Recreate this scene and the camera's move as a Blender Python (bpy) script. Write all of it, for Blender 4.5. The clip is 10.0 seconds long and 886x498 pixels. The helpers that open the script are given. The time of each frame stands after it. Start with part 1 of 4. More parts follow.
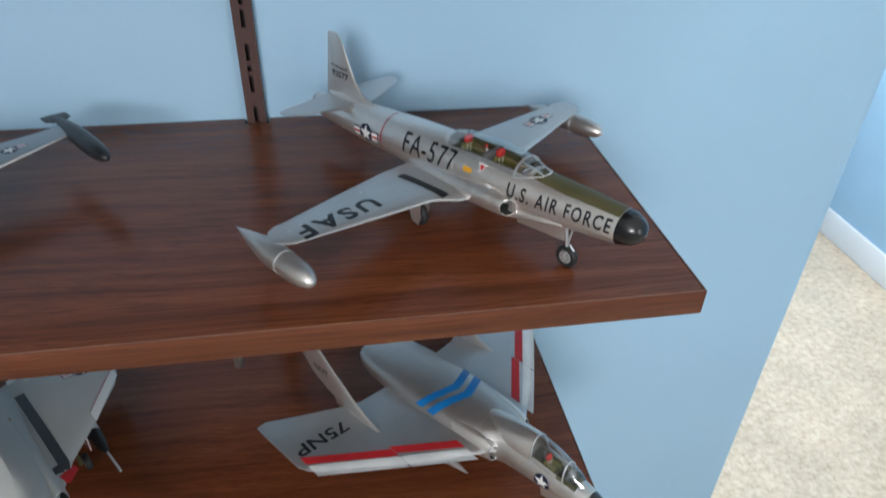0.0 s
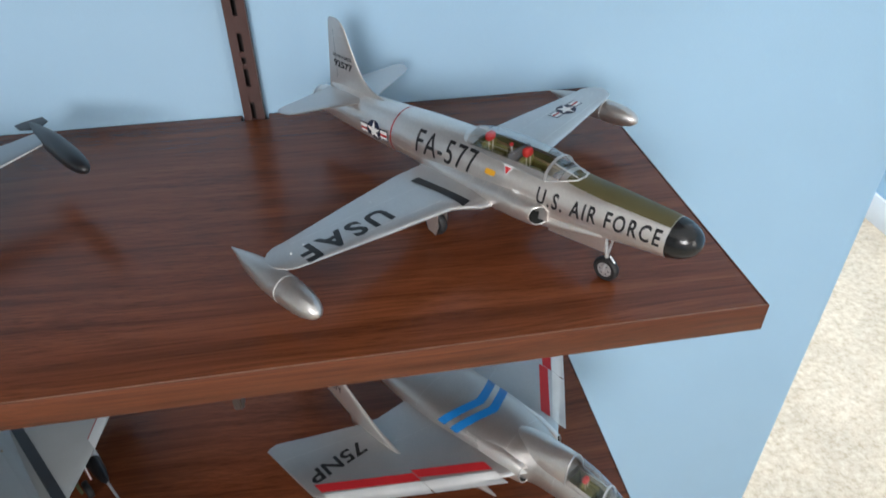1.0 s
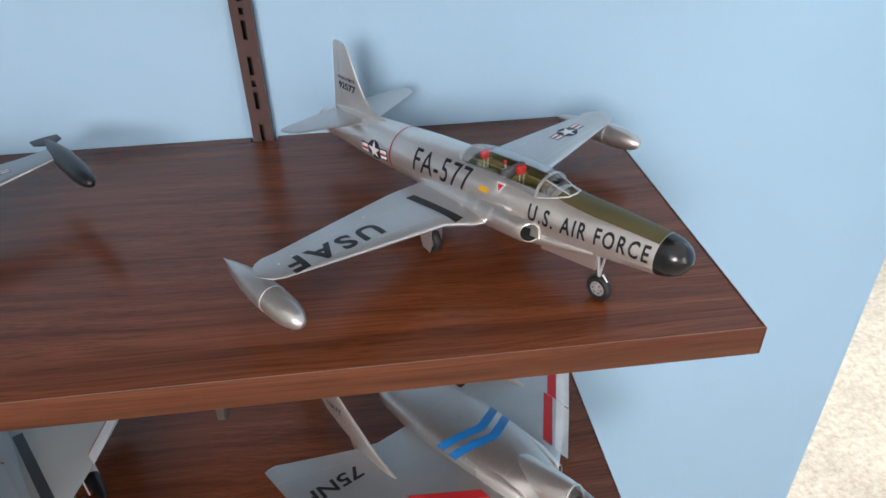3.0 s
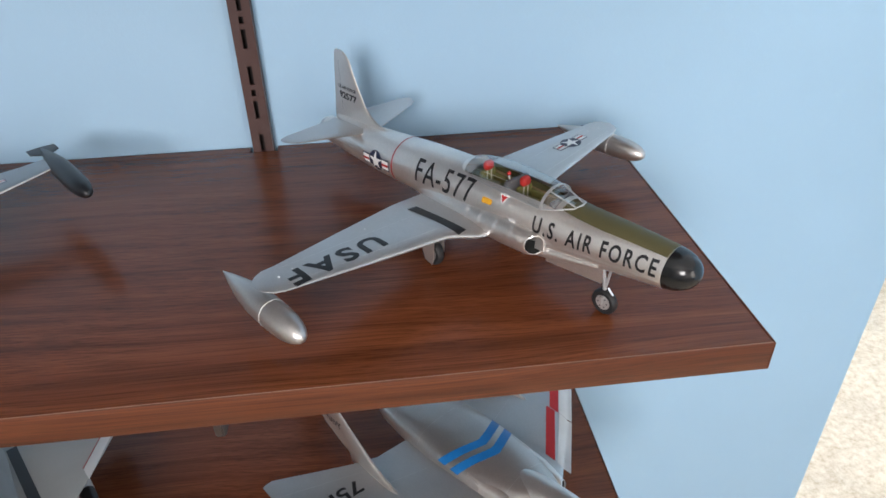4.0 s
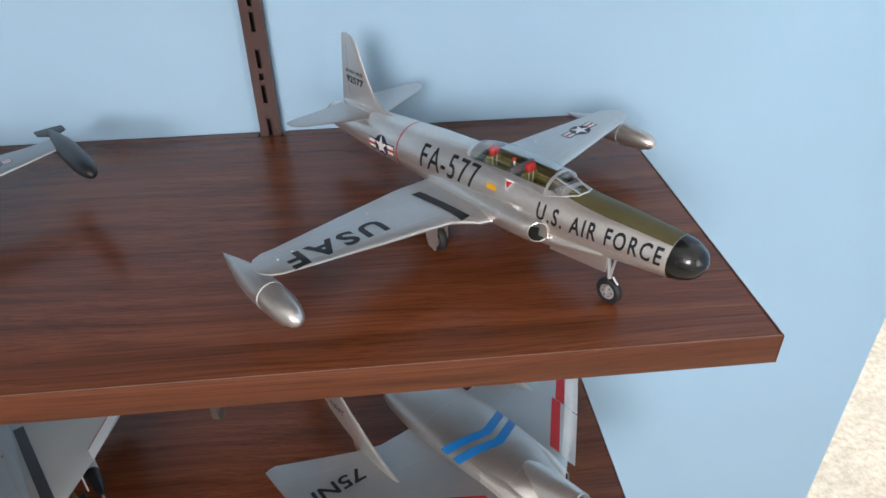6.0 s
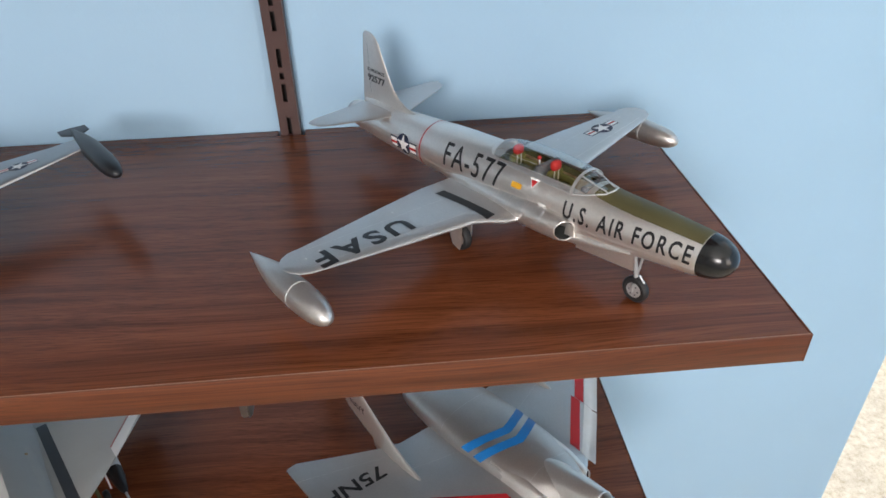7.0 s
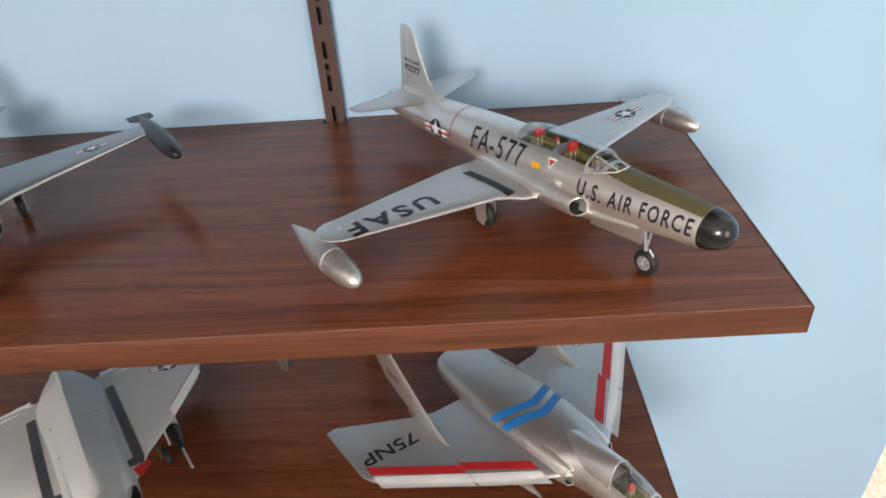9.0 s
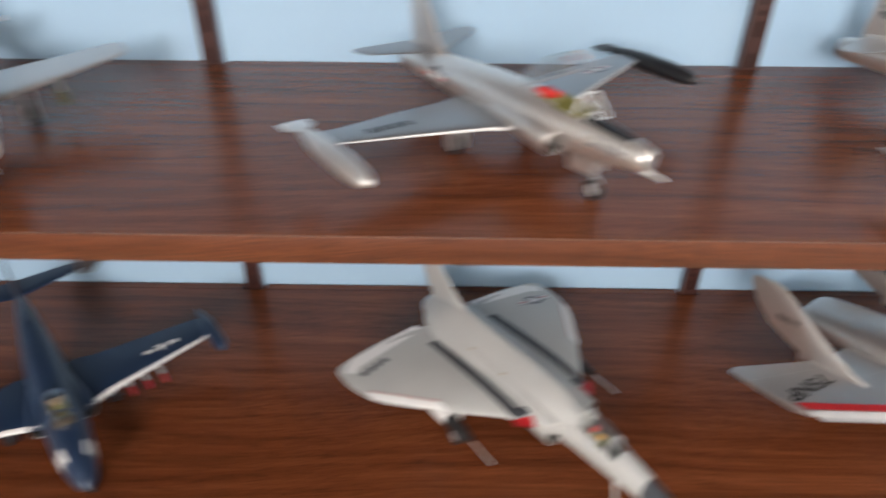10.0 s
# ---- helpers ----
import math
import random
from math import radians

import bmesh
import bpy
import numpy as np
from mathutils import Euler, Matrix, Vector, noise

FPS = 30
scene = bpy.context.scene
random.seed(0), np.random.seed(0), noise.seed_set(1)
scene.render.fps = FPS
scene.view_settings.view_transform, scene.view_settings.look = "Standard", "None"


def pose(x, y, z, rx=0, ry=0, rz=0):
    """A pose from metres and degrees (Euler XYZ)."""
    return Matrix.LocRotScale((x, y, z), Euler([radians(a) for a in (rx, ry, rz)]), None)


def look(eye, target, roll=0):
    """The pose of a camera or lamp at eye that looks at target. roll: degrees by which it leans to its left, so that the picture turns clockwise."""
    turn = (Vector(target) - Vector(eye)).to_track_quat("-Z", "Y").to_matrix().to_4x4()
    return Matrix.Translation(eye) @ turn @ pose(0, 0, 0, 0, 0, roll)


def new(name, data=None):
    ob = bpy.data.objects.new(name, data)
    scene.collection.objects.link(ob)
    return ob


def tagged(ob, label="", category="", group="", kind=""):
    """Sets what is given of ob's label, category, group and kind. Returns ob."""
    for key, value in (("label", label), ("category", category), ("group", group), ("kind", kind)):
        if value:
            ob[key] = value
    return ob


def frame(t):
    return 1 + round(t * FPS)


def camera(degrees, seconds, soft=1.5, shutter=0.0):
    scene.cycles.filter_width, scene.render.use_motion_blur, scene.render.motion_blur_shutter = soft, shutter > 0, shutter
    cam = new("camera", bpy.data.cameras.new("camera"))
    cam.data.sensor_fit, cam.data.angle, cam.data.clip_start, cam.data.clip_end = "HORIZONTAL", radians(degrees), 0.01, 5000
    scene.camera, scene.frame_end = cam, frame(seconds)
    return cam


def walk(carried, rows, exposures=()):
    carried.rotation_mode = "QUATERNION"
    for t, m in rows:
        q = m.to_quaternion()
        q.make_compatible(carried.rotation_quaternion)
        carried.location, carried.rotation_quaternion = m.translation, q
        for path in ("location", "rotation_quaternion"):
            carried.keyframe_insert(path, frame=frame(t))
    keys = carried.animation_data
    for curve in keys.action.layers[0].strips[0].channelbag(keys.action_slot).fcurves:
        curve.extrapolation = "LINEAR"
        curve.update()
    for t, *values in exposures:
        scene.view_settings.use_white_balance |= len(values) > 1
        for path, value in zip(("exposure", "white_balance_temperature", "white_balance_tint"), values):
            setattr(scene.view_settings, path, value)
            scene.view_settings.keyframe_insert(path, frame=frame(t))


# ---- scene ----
# camera and its walk
cam = camera(65.7, 10.0, soft=1.6, shutter=0.5)
PATH = [
    (0, (0.0595, -0.5106, 1.3460), (0.3595, 1.0984, 0.1970), 1.7),
    (0.5, (0.0625, -0.4866, 1.3380), (0.3545, 1.0454, 0.0860), 2),
    (1, (0.0635, -0.4626, 1.3360), (0.3205, 1.1114, 0.1290), -0.7),
    (1.5, (0.0625, -0.4566, 1.3200), (0.3285, 1.1524, 0.1630), -0.5),
    (2, (0.0655, -0.4616, 1.3190), (0.2355, 1.1644, 0.1670), -1.6),
    (2.5, (0.0765, -0.4676, 1.3220), (0.2445, 1.1704, 0.1880), -1.2),
    (3, (0.0815, -0.4706, 1.3260), (0.2615, 1.1804, 0.2120), -1.4),
    (4.5, (0.0795, -0.4626, 1.3230), (0.2665, 1.2024, 0.2320), -1.1),
    (5, (0.0855, -0.4626, 1.3210), (0.2545, 1.2034, 0.2280), -1),
    (5.5, (0.0895, -0.4636, 1.3190), (0.2395, 1.1984, 0.2170), -1.1),
    (7, (0.0775, -0.4626, 1.3200), (0.1975, 1.1924, 0.2050), -1.6),
    (7.5, (0.0855, -0.4626, 1.3210), (0.1885, 1.1984, 0.2130), -2.3),
    (8, (0.0895, -0.4696, 1.3140), (0.1745, 1.1934, 0.2070), -2.4),
    (8.5, (0.0975, -0.4746, 1.3200), (0.1165, 1.1834, 0.2020), -3.1),
    (9, (0.0915, -0.4926, 1.3250), (0.0515, 1.1664, 0.2080), -3.9),
    (9.3, (0.0300, -0.5070, 1.3160), (0.0270, 1.1730, 0.2310), -1.8),
    (9.5, (-0.0275, -0.5106, 1.3200), (-0.0285, 1.1504, 0.2060), -1.2),
    (9.6, (-0.0600, -0.5110, 1.3130), (-0.0860, 1.1500, 0.2000), -1.2),
    (9.8, (-0.1280, -0.5120, 1.3050), (-0.1650, 1.1440, 0.1760), -0.4),
    (10, (-0.2240, -0.5280, 1.3030), (-0.2400, 1.1250, 0.1740), 0.4),
]
EXPOSURES = [(0.0, -0.66, 6250, 8), (1.0, -0.46, 6400, 10), (2.5, -0.38, 6600, 14), (5.5, -0.36, 6600, 13), (8.0, -0.32, 7000, 14), (9.0, -0.20, 7250, 16), (10.0, -0.08, 7100, 16)]
walk(cam, [(t, look(e, g, roll)) for t, e, g, roll in PATH], EXPOSURES)

# world, window light, added fill light
world = bpy.data.worlds.new("world")
scene.world = world
world.use_nodes = True
wn = world.node_tree
sky = wn.nodes.new("ShaderNodeTexSky")
sky.sky_type = "NISHITA"
sky.sun_disc = False
sky.sun_elevation, sky.sun_rotation = radians(40), radians(200)
wn.nodes["Background"].inputs["Strength"].default_value = 0.12
wn.links.new(sky.outputs["Color"], wn.nodes["Background"].inputs["Color"])


def window_light(name, x, y, z, w, h, watts, color, rz=0.0):
    d = bpy.data.lights.new(name, "AREA")
    d.shape, d.size, d.size_y, d.energy, d.color = "RECTANGLE", w, h, watts, color
    ob = new(name, d)
    ob.matrix_world = pose(x, y, z, 90, 0, rz)
    return ob


window_light("window_light", -0.45, -2.24, 1.82, 0.6, 0.6, 52, (0.985, 0.965, 0.955))
# unseen window, assumed there to fill the right side
window_light("window_light", 1.30, -2.24, 1.55, 0.8, 1.2, 20, (1.0, 0.94, 0.87))
# fill added to brighten the carpet, in a made-up opening out of view
window_light("window_light", 1.20, 1.64, 1.50, 0.8, 1.1, 74, (1.0, 0.97, 0.93), 180.0)

# ---- materials ----


class Nodes:
    """A node material with short ways to its usual nodes."""

    def __init__(self, name, rough=0.5, metal=0.0, color=(0.5, 0.5, 0.5)):
        self.m = bpy.data.materials.new(name)
        self.m.use_nodes = True
        self.t = self.m.node_tree
        self.b = self.t.nodes["Principled BSDF"]
        self.b.inputs["Roughness"].default_value = rough
        self.b.inputs["Metallic"].default_value = metal
        self.b.inputs["Base Color"].default_value = (*color, 1)
        self.c = self.t.nodes.new("ShaderNodeTexCoord").outputs["Object"]

    def node(self, kind, **sets):
        n = self.t.nodes.new(kind)
        for k, v in sets.items():
            n.inputs[k.replace("_", " ")].default_value = v
        return n

    def link(self, a, b):
        self.t.links.new(a, b)

    def mapped(self, scale, src=None):
        n = self.node("ShaderNodeMapping")
        n.inputs["Scale"].default_value = scale
        self.link(src or self.c, n.inputs["Vector"])
        return n.outputs[0]

    def noise(self, scale, detail=4.0, rough=0.55, vec=None, distortion=0.0):
        n = self.node("ShaderNodeTexNoise", Scale=scale, Detail=detail, Roughness=rough, Distortion=distortion)
        self.link(vec or self.c, n.inputs["Vector"])
        return n.outputs["Fac"]

    def ramp(self, fac, stops):
        n = self.t.nodes.new("ShaderNodeValToRGB")
        e = n.color_ramp.elements
        while len(e) < len(stops):
            e.new(0.5)
        for el, (p, c) in zip(e, stops):
            el.position, el.color = p, (*c, 1) if len(c) == 3 else c
        self.link(fac, n.inputs["Fac"])
        return n.outputs["Color"]

    def mix(self, fac, a, b, mode="MIX"):
        n = self.t.nodes.new("ShaderNodeMix")
        n.data_type, n.blend_type = "RGBA", mode
        for v, i in ((fac, 0), (a, 6), (b, 7)):
            if isinstance(v, (int, float)):
                n.inputs[i].default_value = v
            elif isinstance(v, tuple):
                n.inputs[i].default_value = (*v, 1)
            else:
                self.link(v, n.inputs[i])
        return n.outputs[2]

    def bump(self, fac, strength=0.2, dist=0.001):
        n = self.node("ShaderNodeBump", Strength=strength, Distance=dist)
        self.link(fac, n.inputs["Height"])
        self.link(n.outputs[0], self.b.inputs["Normal"])

    def color(self, out):
        self.link(out, self.b.inputs["Base Color"])

    def rough(self, fac, lo, hi):
        n = self.node("ShaderNodeMapRange")
        n.inputs["To Min"].default_value, n.inputs["To Max"].default_value = lo, hi
        self.link(fac, n.inputs["Value"])
        self.link(n.outputs[0], self.b.inputs["Roughness"])


def grey(v):
    return (v, v, v)


def wood_material(name, light=1.0, gloss=0.3):
    """Walnut laminate: long grain along x, dark figure lines, fine pores."""
    w = Nodes(name, rough=gloss)
    sway = w.noise(1.0, 2, 0.5, w.mapped((1.6, 6, 6)))
    vec = w.node("ShaderNodeVectorMath")
    vec.operation = "MULTIPLY_ADD"
    w.link(sway, vec.inputs[0])
    vec.inputs[1].default_value = (0.0, 0.07, 0.07)
    w.link(w.c, vec.inputs[2])
    v = vec.outputs[0]
    pores = w.noise(1.0, 5, 0.65, w.mapped((15, 1300, 1300), v))
    band = w.noise(1.0, 4, 0.55, w.mapped((1.4, 95, 95), v), 0.2)
    figure = w.noise(1.0, 2, 0.5, w.mapped((0.9, 60, 60), v))
    broad = w.noise(1.0, 2, 0.5, w.mapped((0.7, 9, 9), v))
    k = light
    col = w.ramp(band, [(0.28, (0.150 * k, 0.040 * k, 0.0150 * k)), (0.45, (0.198 * k, 0.055 * k, 0.0205 * k)),
                        (0.58, (0.240 * k, 0.070 * k, 0.026 * k)), (0.75, (0.290 * k, 0.089 * k, 0.034 * k))])
    dark = w.ramp(pores, [(0.36, grey(0.60)), (0.47, grey(0.94)), (0.64, grey(1.22))])
    col = w.mix(1.0, col, dark, "MULTIPLY")
    lines = w.ramp(figure, [(0.455, grey(1.0)), (0.485, grey(0.66)), (0.50, grey(0.6)), (0.515, grey(0.9)), (0.56, grey(1.0))])
    col = w.mix(0.5, col, lines, "MULTIPLY")
    tone = w.ramp(broad, [(0.3, (0.80, 0.76, 0.74)), (0.7, (1.1, 1.08, 1.06))])
    w.color(w.mix(1.0, col, tone, "MULTIPLY"))
    w.b.inputs["Specular IOR Level"].default_value = 0.38
    w.bump(pores, 0.05, 0.0003)
    w.rough(broad, gloss * 0.85, gloss * 1.2)
    return w.m


def painted_wall(name, color):
    w = Nodes(name, rough=0.6)
    a = w.noise(3.0, 4)
    w.color(w.mix(1.0, color, w.ramp(a, [(0.3, grey(0.95)), (0.7, grey(1.03))]), "MULTIPLY"))
    w.bump(w.noise(420, 3, 0.6), 0.16, 0.0006)
    return w.m


def carpet_material():
    w = Nodes("carpet", rough=0.95)
    a, b = w.noise(55, 6, 0.75), w.noise(7, 4)
    col = w.ramp(a, [(0.32, (0.50, 0.385, 0.26)), (0.5, (0.68, 0.56, 0.42)), (0.68, (0.80, 0.70, 0.56))])
    w.color(w.mix(1.0, col, w.ramp(b, [(0.3, grey(0.88)), (0.7, grey(1.06))]), "MULTIPLY"))
    w.bump(a, 0.9, 0.006)
    return w.m


def paint(name, color, rough=0.4, metal=0.0, spread=0.12, grain=0.0):
    w = Nodes(name, rough=rough, metal=metal)
    a, b = w.noise(38, 4, 0.6), w.noise(900, 3, 0.6)
    tone = w.ramp(a, [(0.3, grey(1 - spread)), (0.7, grey(1 + spread * 0.6))])
    col = w.mix(1.0, color, tone, "MULTIPLY")
    if grain:
        col = w.mix(1.0, col, w.ramp(b, [(0.35, grey(1 - grain)), (0.65, grey(1 + grain))]), "MULTIPLY")
    w.color(col)
    w.rough(a, rough * 0.85, rough * 1.2)
    return w.m


def clear_glass():
    w = Nodes("clear_plastic", rough=0.04, color=(0.95, 0.97, 0.97))
    out = w.t.nodes["Material Output"]
    tr, gl = w.node("ShaderNodeBsdfTransparent", Color=(0.96, 0.97, 0.965, 1)), w.node("ShaderNodeBsdfGlossy", Roughness=0.06)
    fr, mx = w.node("ShaderNodeLayerWeight", Blend=0.5), w.node("ShaderNodeMixShader")
    pw, ad = w.node("ShaderNodeMath"), w.node("ShaderNodeMath")
    pw.operation, ad.operation = "POWER", "MULTIPLY_ADD"
    w.link(fr.outputs["Facing"], pw.inputs[0])
    pw.inputs[1].default_value = 3.0
    w.link(pw.outputs[0], ad.inputs[0])
    ad.inputs[1].default_value, ad.inputs[2].default_value = 0.7, 0.17
    w.link(ad.outputs[0], mx.inputs[0])
    w.link(tr.outputs[0], mx.inputs[1])
    w.link(gl.outputs[0], mx.inputs[2])
    w.link(mx.outputs[0], out.inputs["Surface"])
    return w.m


WOOD = wood_material("walnut_laminate", 0.68, 0.25)
WOOD_EDGE = wood_material("walnut_edge_band", 0.50, 0.42)
WALL = painted_wall("pale_blue_wall", (0.335, 0.515, 0.675))
# for walls out of view; off-white picked to warm the silver's reflections
WALL_PLAIN = painted_wall("off_white_wall", (0.66, 0.645, 0.62))
WHITE = painted_wall("white_trim", (0.80, 0.82, 0.84))
CEILING = painted_wall("ceiling_white", (0.78, 0.78, 0.76))
CARPET = carpet_material()
# tan that stands in for light caught on the shelf's front bevel
EDGE_HIGHLIGHT = paint("painted_edge_highlight", (0.27, 0.13, 0.075), 0.45)
POST = paint("brown_enamel", (0.046, 0.0145, 0.011), 0.42, 0.0)
SLOT = paint("slot_shadow", (0.012, 0.008, 0.008), 0.8)
STEEL = paint("bracket_brown", (0.060, 0.042, 0.036), 0.34, 0.3)
SILVER = paint("silver_paint", (0.80, 0.765, 0.735), 0.34, 0.84, 0.06, 0.04)
SILVER_MATT = paint("matt_silver_paint", (0.60, 0.57, 0.55), 0.38, 0.88, 0.06, 0.04)
SILVER_DULL = paint("dull_aluminium", (0.59, 0.585, 0.585), 0.38, 0.80, 0.05, 0.035)
GREY_METAL = paint("grey_aluminium", (0.37, 0.385, 0.40), 0.40, 0.8, 0.06, 0.04)
LINE_LIGHT = paint("panel_line_light", (0.74, 0.74, 0.73), 0.45, 0.2)
LINE_DARK = paint("panel_line_dark", (0.16, 0.16, 0.17), 0.5)
BLACK = paint("black_decal", (0.012, 0.012, 0.014), 0.42)
RADOME = paint("black_nose_gloss", (0.010, 0.010, 0.011), 0.2)
OLIVE = paint("olive_drab", (0.088, 0.076, 0.030), 0.5)
# near-black so the intakes read as shaded inside
DUCT = paint("duct_shade", (0.012, 0.013, 0.012), 0.8)
INSIGNIA_BLUE = paint("insignia_blue", (0.012, 0.016, 0.045), 0.42)
WHITE_DECAL = paint("white_decal", (0.80, 0.80, 0.79), 0.42, 0, 0.03)
RED = paint("red_decal", (0.46, 0.018, 0.022), 0.42)
YELLOW = paint("yellow_decal", (0.72, 0.36, 0.02), 0.42)
BLUE_STRIPE = paint("blue_stripe", (0.008, 0.175, 0.50), 0.4)
RUBBER = paint("tyre_rubber", (0.016, 0.016, 0.017), 0.6)
HUB = paint("hub_aluminium", (0.6, 0.6, 0.6), 0.35, 0.6)
COCKPIT = paint("cockpit_green", (0.07, 0.075, 0.028), 0.6)
SEAT = paint("seat_olive", (0.20, 0.19, 0.055), 0.65)
SEAT_RED = paint("headrest_red", (0.62, 0.03, 0.025), 0.5)
BELT = paint("belt_tan", (0.62, 0.57, 0.45), 0.7)
GREY = paint("gull_grey", (0.46, 0.47, 0.46), 0.42, 0.0, 0.05)
GREY_DARK = paint("dark_stripe", (0.045, 0.05, 0.06), 0.45)
NAVY = paint("sea_blue", (0.014, 0.030, 0.066), 0.3, 0.0, 0.1)
TAN = paint("interior_tan", (0.42, 0.30, 0.17), 0.6)
DARK_TANK = paint("dark_tank_paint", (0.014, 0.015, 0.018), 0.34)
GLASS = clear_glass()

# ---- mesh helpers ----
MM = 0.001


def thing(name, m, label, category, group="", kind=""):
    ob = new(name)
    ob.empty_display_size = 0.02
    ob.matrix_world = m
    return tagged(ob, label, category, group, kind)


def part(name, bm, material, parent=None, label="", smooth=True, angle=35.0):
    me = bpy.data.meshes.new(name)
    bmesh.ops.remove_doubles(bm, verts=bm.verts, dist=1e-6)
    bmesh.ops.recalc_face_normals(bm, faces=bm.faces)
    if smooth:
        lim = radians(angle)
        for f in bm.faces:
            f.smooth = True
        for e in bm.edges:
            if len(e.link_faces) == 2 and e.calc_face_angle(0.0) > lim:
                e.smooth = False
    bm.to_mesh(me)
    bm.free()
    me.materials.append(material)
    ob = new(name, me)
    if parent is not None:
        ob.parent = parent
    return tagged(ob, label) if label else ob


def box(bm, x0, y0, z0, x1, y1, z1, bevel=0.0, seg=2):
    r = bmesh.ops.create_cube(bm, size=1.0, matrix=Matrix.Translation(((x0 + x1) / 2, (y0 + y1) / 2, (z0 + z1) / 2)) @ Matrix.Diagonal((x1 - x0, y1 - y0, z1 - z0, 1)))
    if bevel:
        es = list({e for v in r["verts"] for e in v.link_edges})
        bmesh.ops.bevel(bm, geom=es, offset=bevel, segments=seg, affect="EDGES", profile=0.5)
    return bm


def loft(rings, cap=True, closed=True, bm=None):
    """Skin through rings of equal length."""
    bm = bm or bmesh.new()
    vs = [[bm.verts.new(p) for p in r] for r in rings]
    n = len(rings[0])
    for a, b in zip(vs, vs[1:]):
        for i in range(n if closed else n - 1):
            j = (i + 1) % n
            bm.faces.new((a[i], a[j], b[j], b[i]))
    if cap:
        bm.faces.new(vs[0][::-1])
        bm.faces.new(vs[-1])
    return bm


def turned(profile, seg=24, axis="x", at=(0, 0, 0), cap=True, bm=None):
    """A body turned round an axis from (along, radius) pairs in mm."""
    rings = []
    for a, r in profile:
        ring = []
        for k in range(seg):
            c, s = math.cos(2 * math.pi * k / seg) * r, math.sin(2 * math.pi * k / seg) * r
            p = {"x": (a, c, s), "y": (c, a, s), "z": (c, s, a)}[axis]
            ring.append(tuple((p[i] + at[i]) * MM for i in range(3)))
        rings.append(ring)
    return loft(rings, cap, True, bm)


def rod(bm, p, q, r, seg=10):
    p, q = Vector(p) * MM, Vector(q) * MM
    d = q - p
    m = Matrix.Translation((p + q) / 2) @ d.to_track_quat("Z", "Y").to_matrix().to_4x4()
    bmesh.ops.create_cone(bm, cap_ends=True, segments=seg, radius1=r * MM, radius2=r * MM, depth=d.length, matrix=m)
    return bm


def smooth_at(xs, ys, x):
    """A smooth curve through the points, read at x."""
    if x <= xs[0]:
        return ys[0]
    if x >= xs[-1]:
        return ys[-1]
    i = max(k for k in range(len(xs) - 1) if xs[k] <= x)
    h = xs[i + 1] - xs[i]

    def slope(k):
        if k == 0 or k == len(xs) - 1:
            j = min(k, len(xs) - 2)
            return (ys[j + 1] - ys[j]) / (xs[j + 1] - xs[j])
        a, b = (ys[k] - ys[k - 1]) / (xs[k] - xs[k - 1]), (ys[k + 1] - ys[k]) / (xs[k + 1] - xs[k])
        return 0.0 if a * b <= 0 else 2 * a * b / (a + b)

    t = (x - xs[i]) / h
    return (ys[i] * (2 * t**3 - 3 * t**2 + 1) + slope(i) * h * (t**3 - 2 * t**2 + t)
            + ys[i + 1] * (3 * t**2 - 2 * t**3) + slope(i + 1) * h * (t**3 - t**2))


class Body:
    """A fuselage from stations (x, middle height, half width, half height, squareness), mm."""

    def __init__(self, stations, y=0.0):
        s = sorted(stations)
        self.x = [a[0] for a in s]
        self.cols = [[a[i] if len(a) > i else 2.0 for a in s] for i in range(1, 5)]
        self.y = y

    def at(self, x):
        return [smooth_at(self.x, c, x) for c in self.cols]

    def point(self, x, deg, lift=0.0):
        """deg runs from the top over the right-hand side (-y): 0 top, 90 right, 180 belly."""
        z, w, h, n = self.at(x)
        a = radians(deg)
        s, c = math.sin(a), math.cos(a)
        k = 2 / n
        return Vector((x, self.y - (w + lift) * math.copysign(abs(s) ** k, s), z + (h + lift) * math.copysign(abs(c) ** k, c))) * MM

    def arc(self, x, mm):
        """Degrees for an arc length on the girth at x."""
        z, w, h, n = self.at(x)
        return math.degrees(mm / ((w + h) / 2))

    def mesh(self, x0=None, x1=None, step=3.0, seg=40, cap=True, lift=0.0):
        x0, x1 = self.x[0] if x0 is None else x0, self.x[-1] if x1 is None else x1
        n = max(2, int(abs(x1 - x0) / step))
        xs = sorted({x0 + (x1 - x0) * i / n for i in range(n + 1)} | {x for x in self.x if min(x0, x1) < x < max(x0, x1)})
        return loft([[self.point(x, 360 * k / seg, lift) for k in range(seg)] for x in xs], cap)


def foil(t):
    pts = []
    xs = [1.0, 0.9, 0.75, 0.58, 0.42, 0.28, 0.16, 0.08, 0.03, 0.008, 0.0]
    for s, order in ((1, xs), (-1, xs[-2:0:-1])):
        for x in order:
            y = 5 * t * (0.2969 * math.sqrt(x) - 0.126 * x - 0.3516 * x * x + 0.2843 * x**3 - 0.1036 * x**4)
            pts.append((x, s * max(y, 0.004)))
    return pts


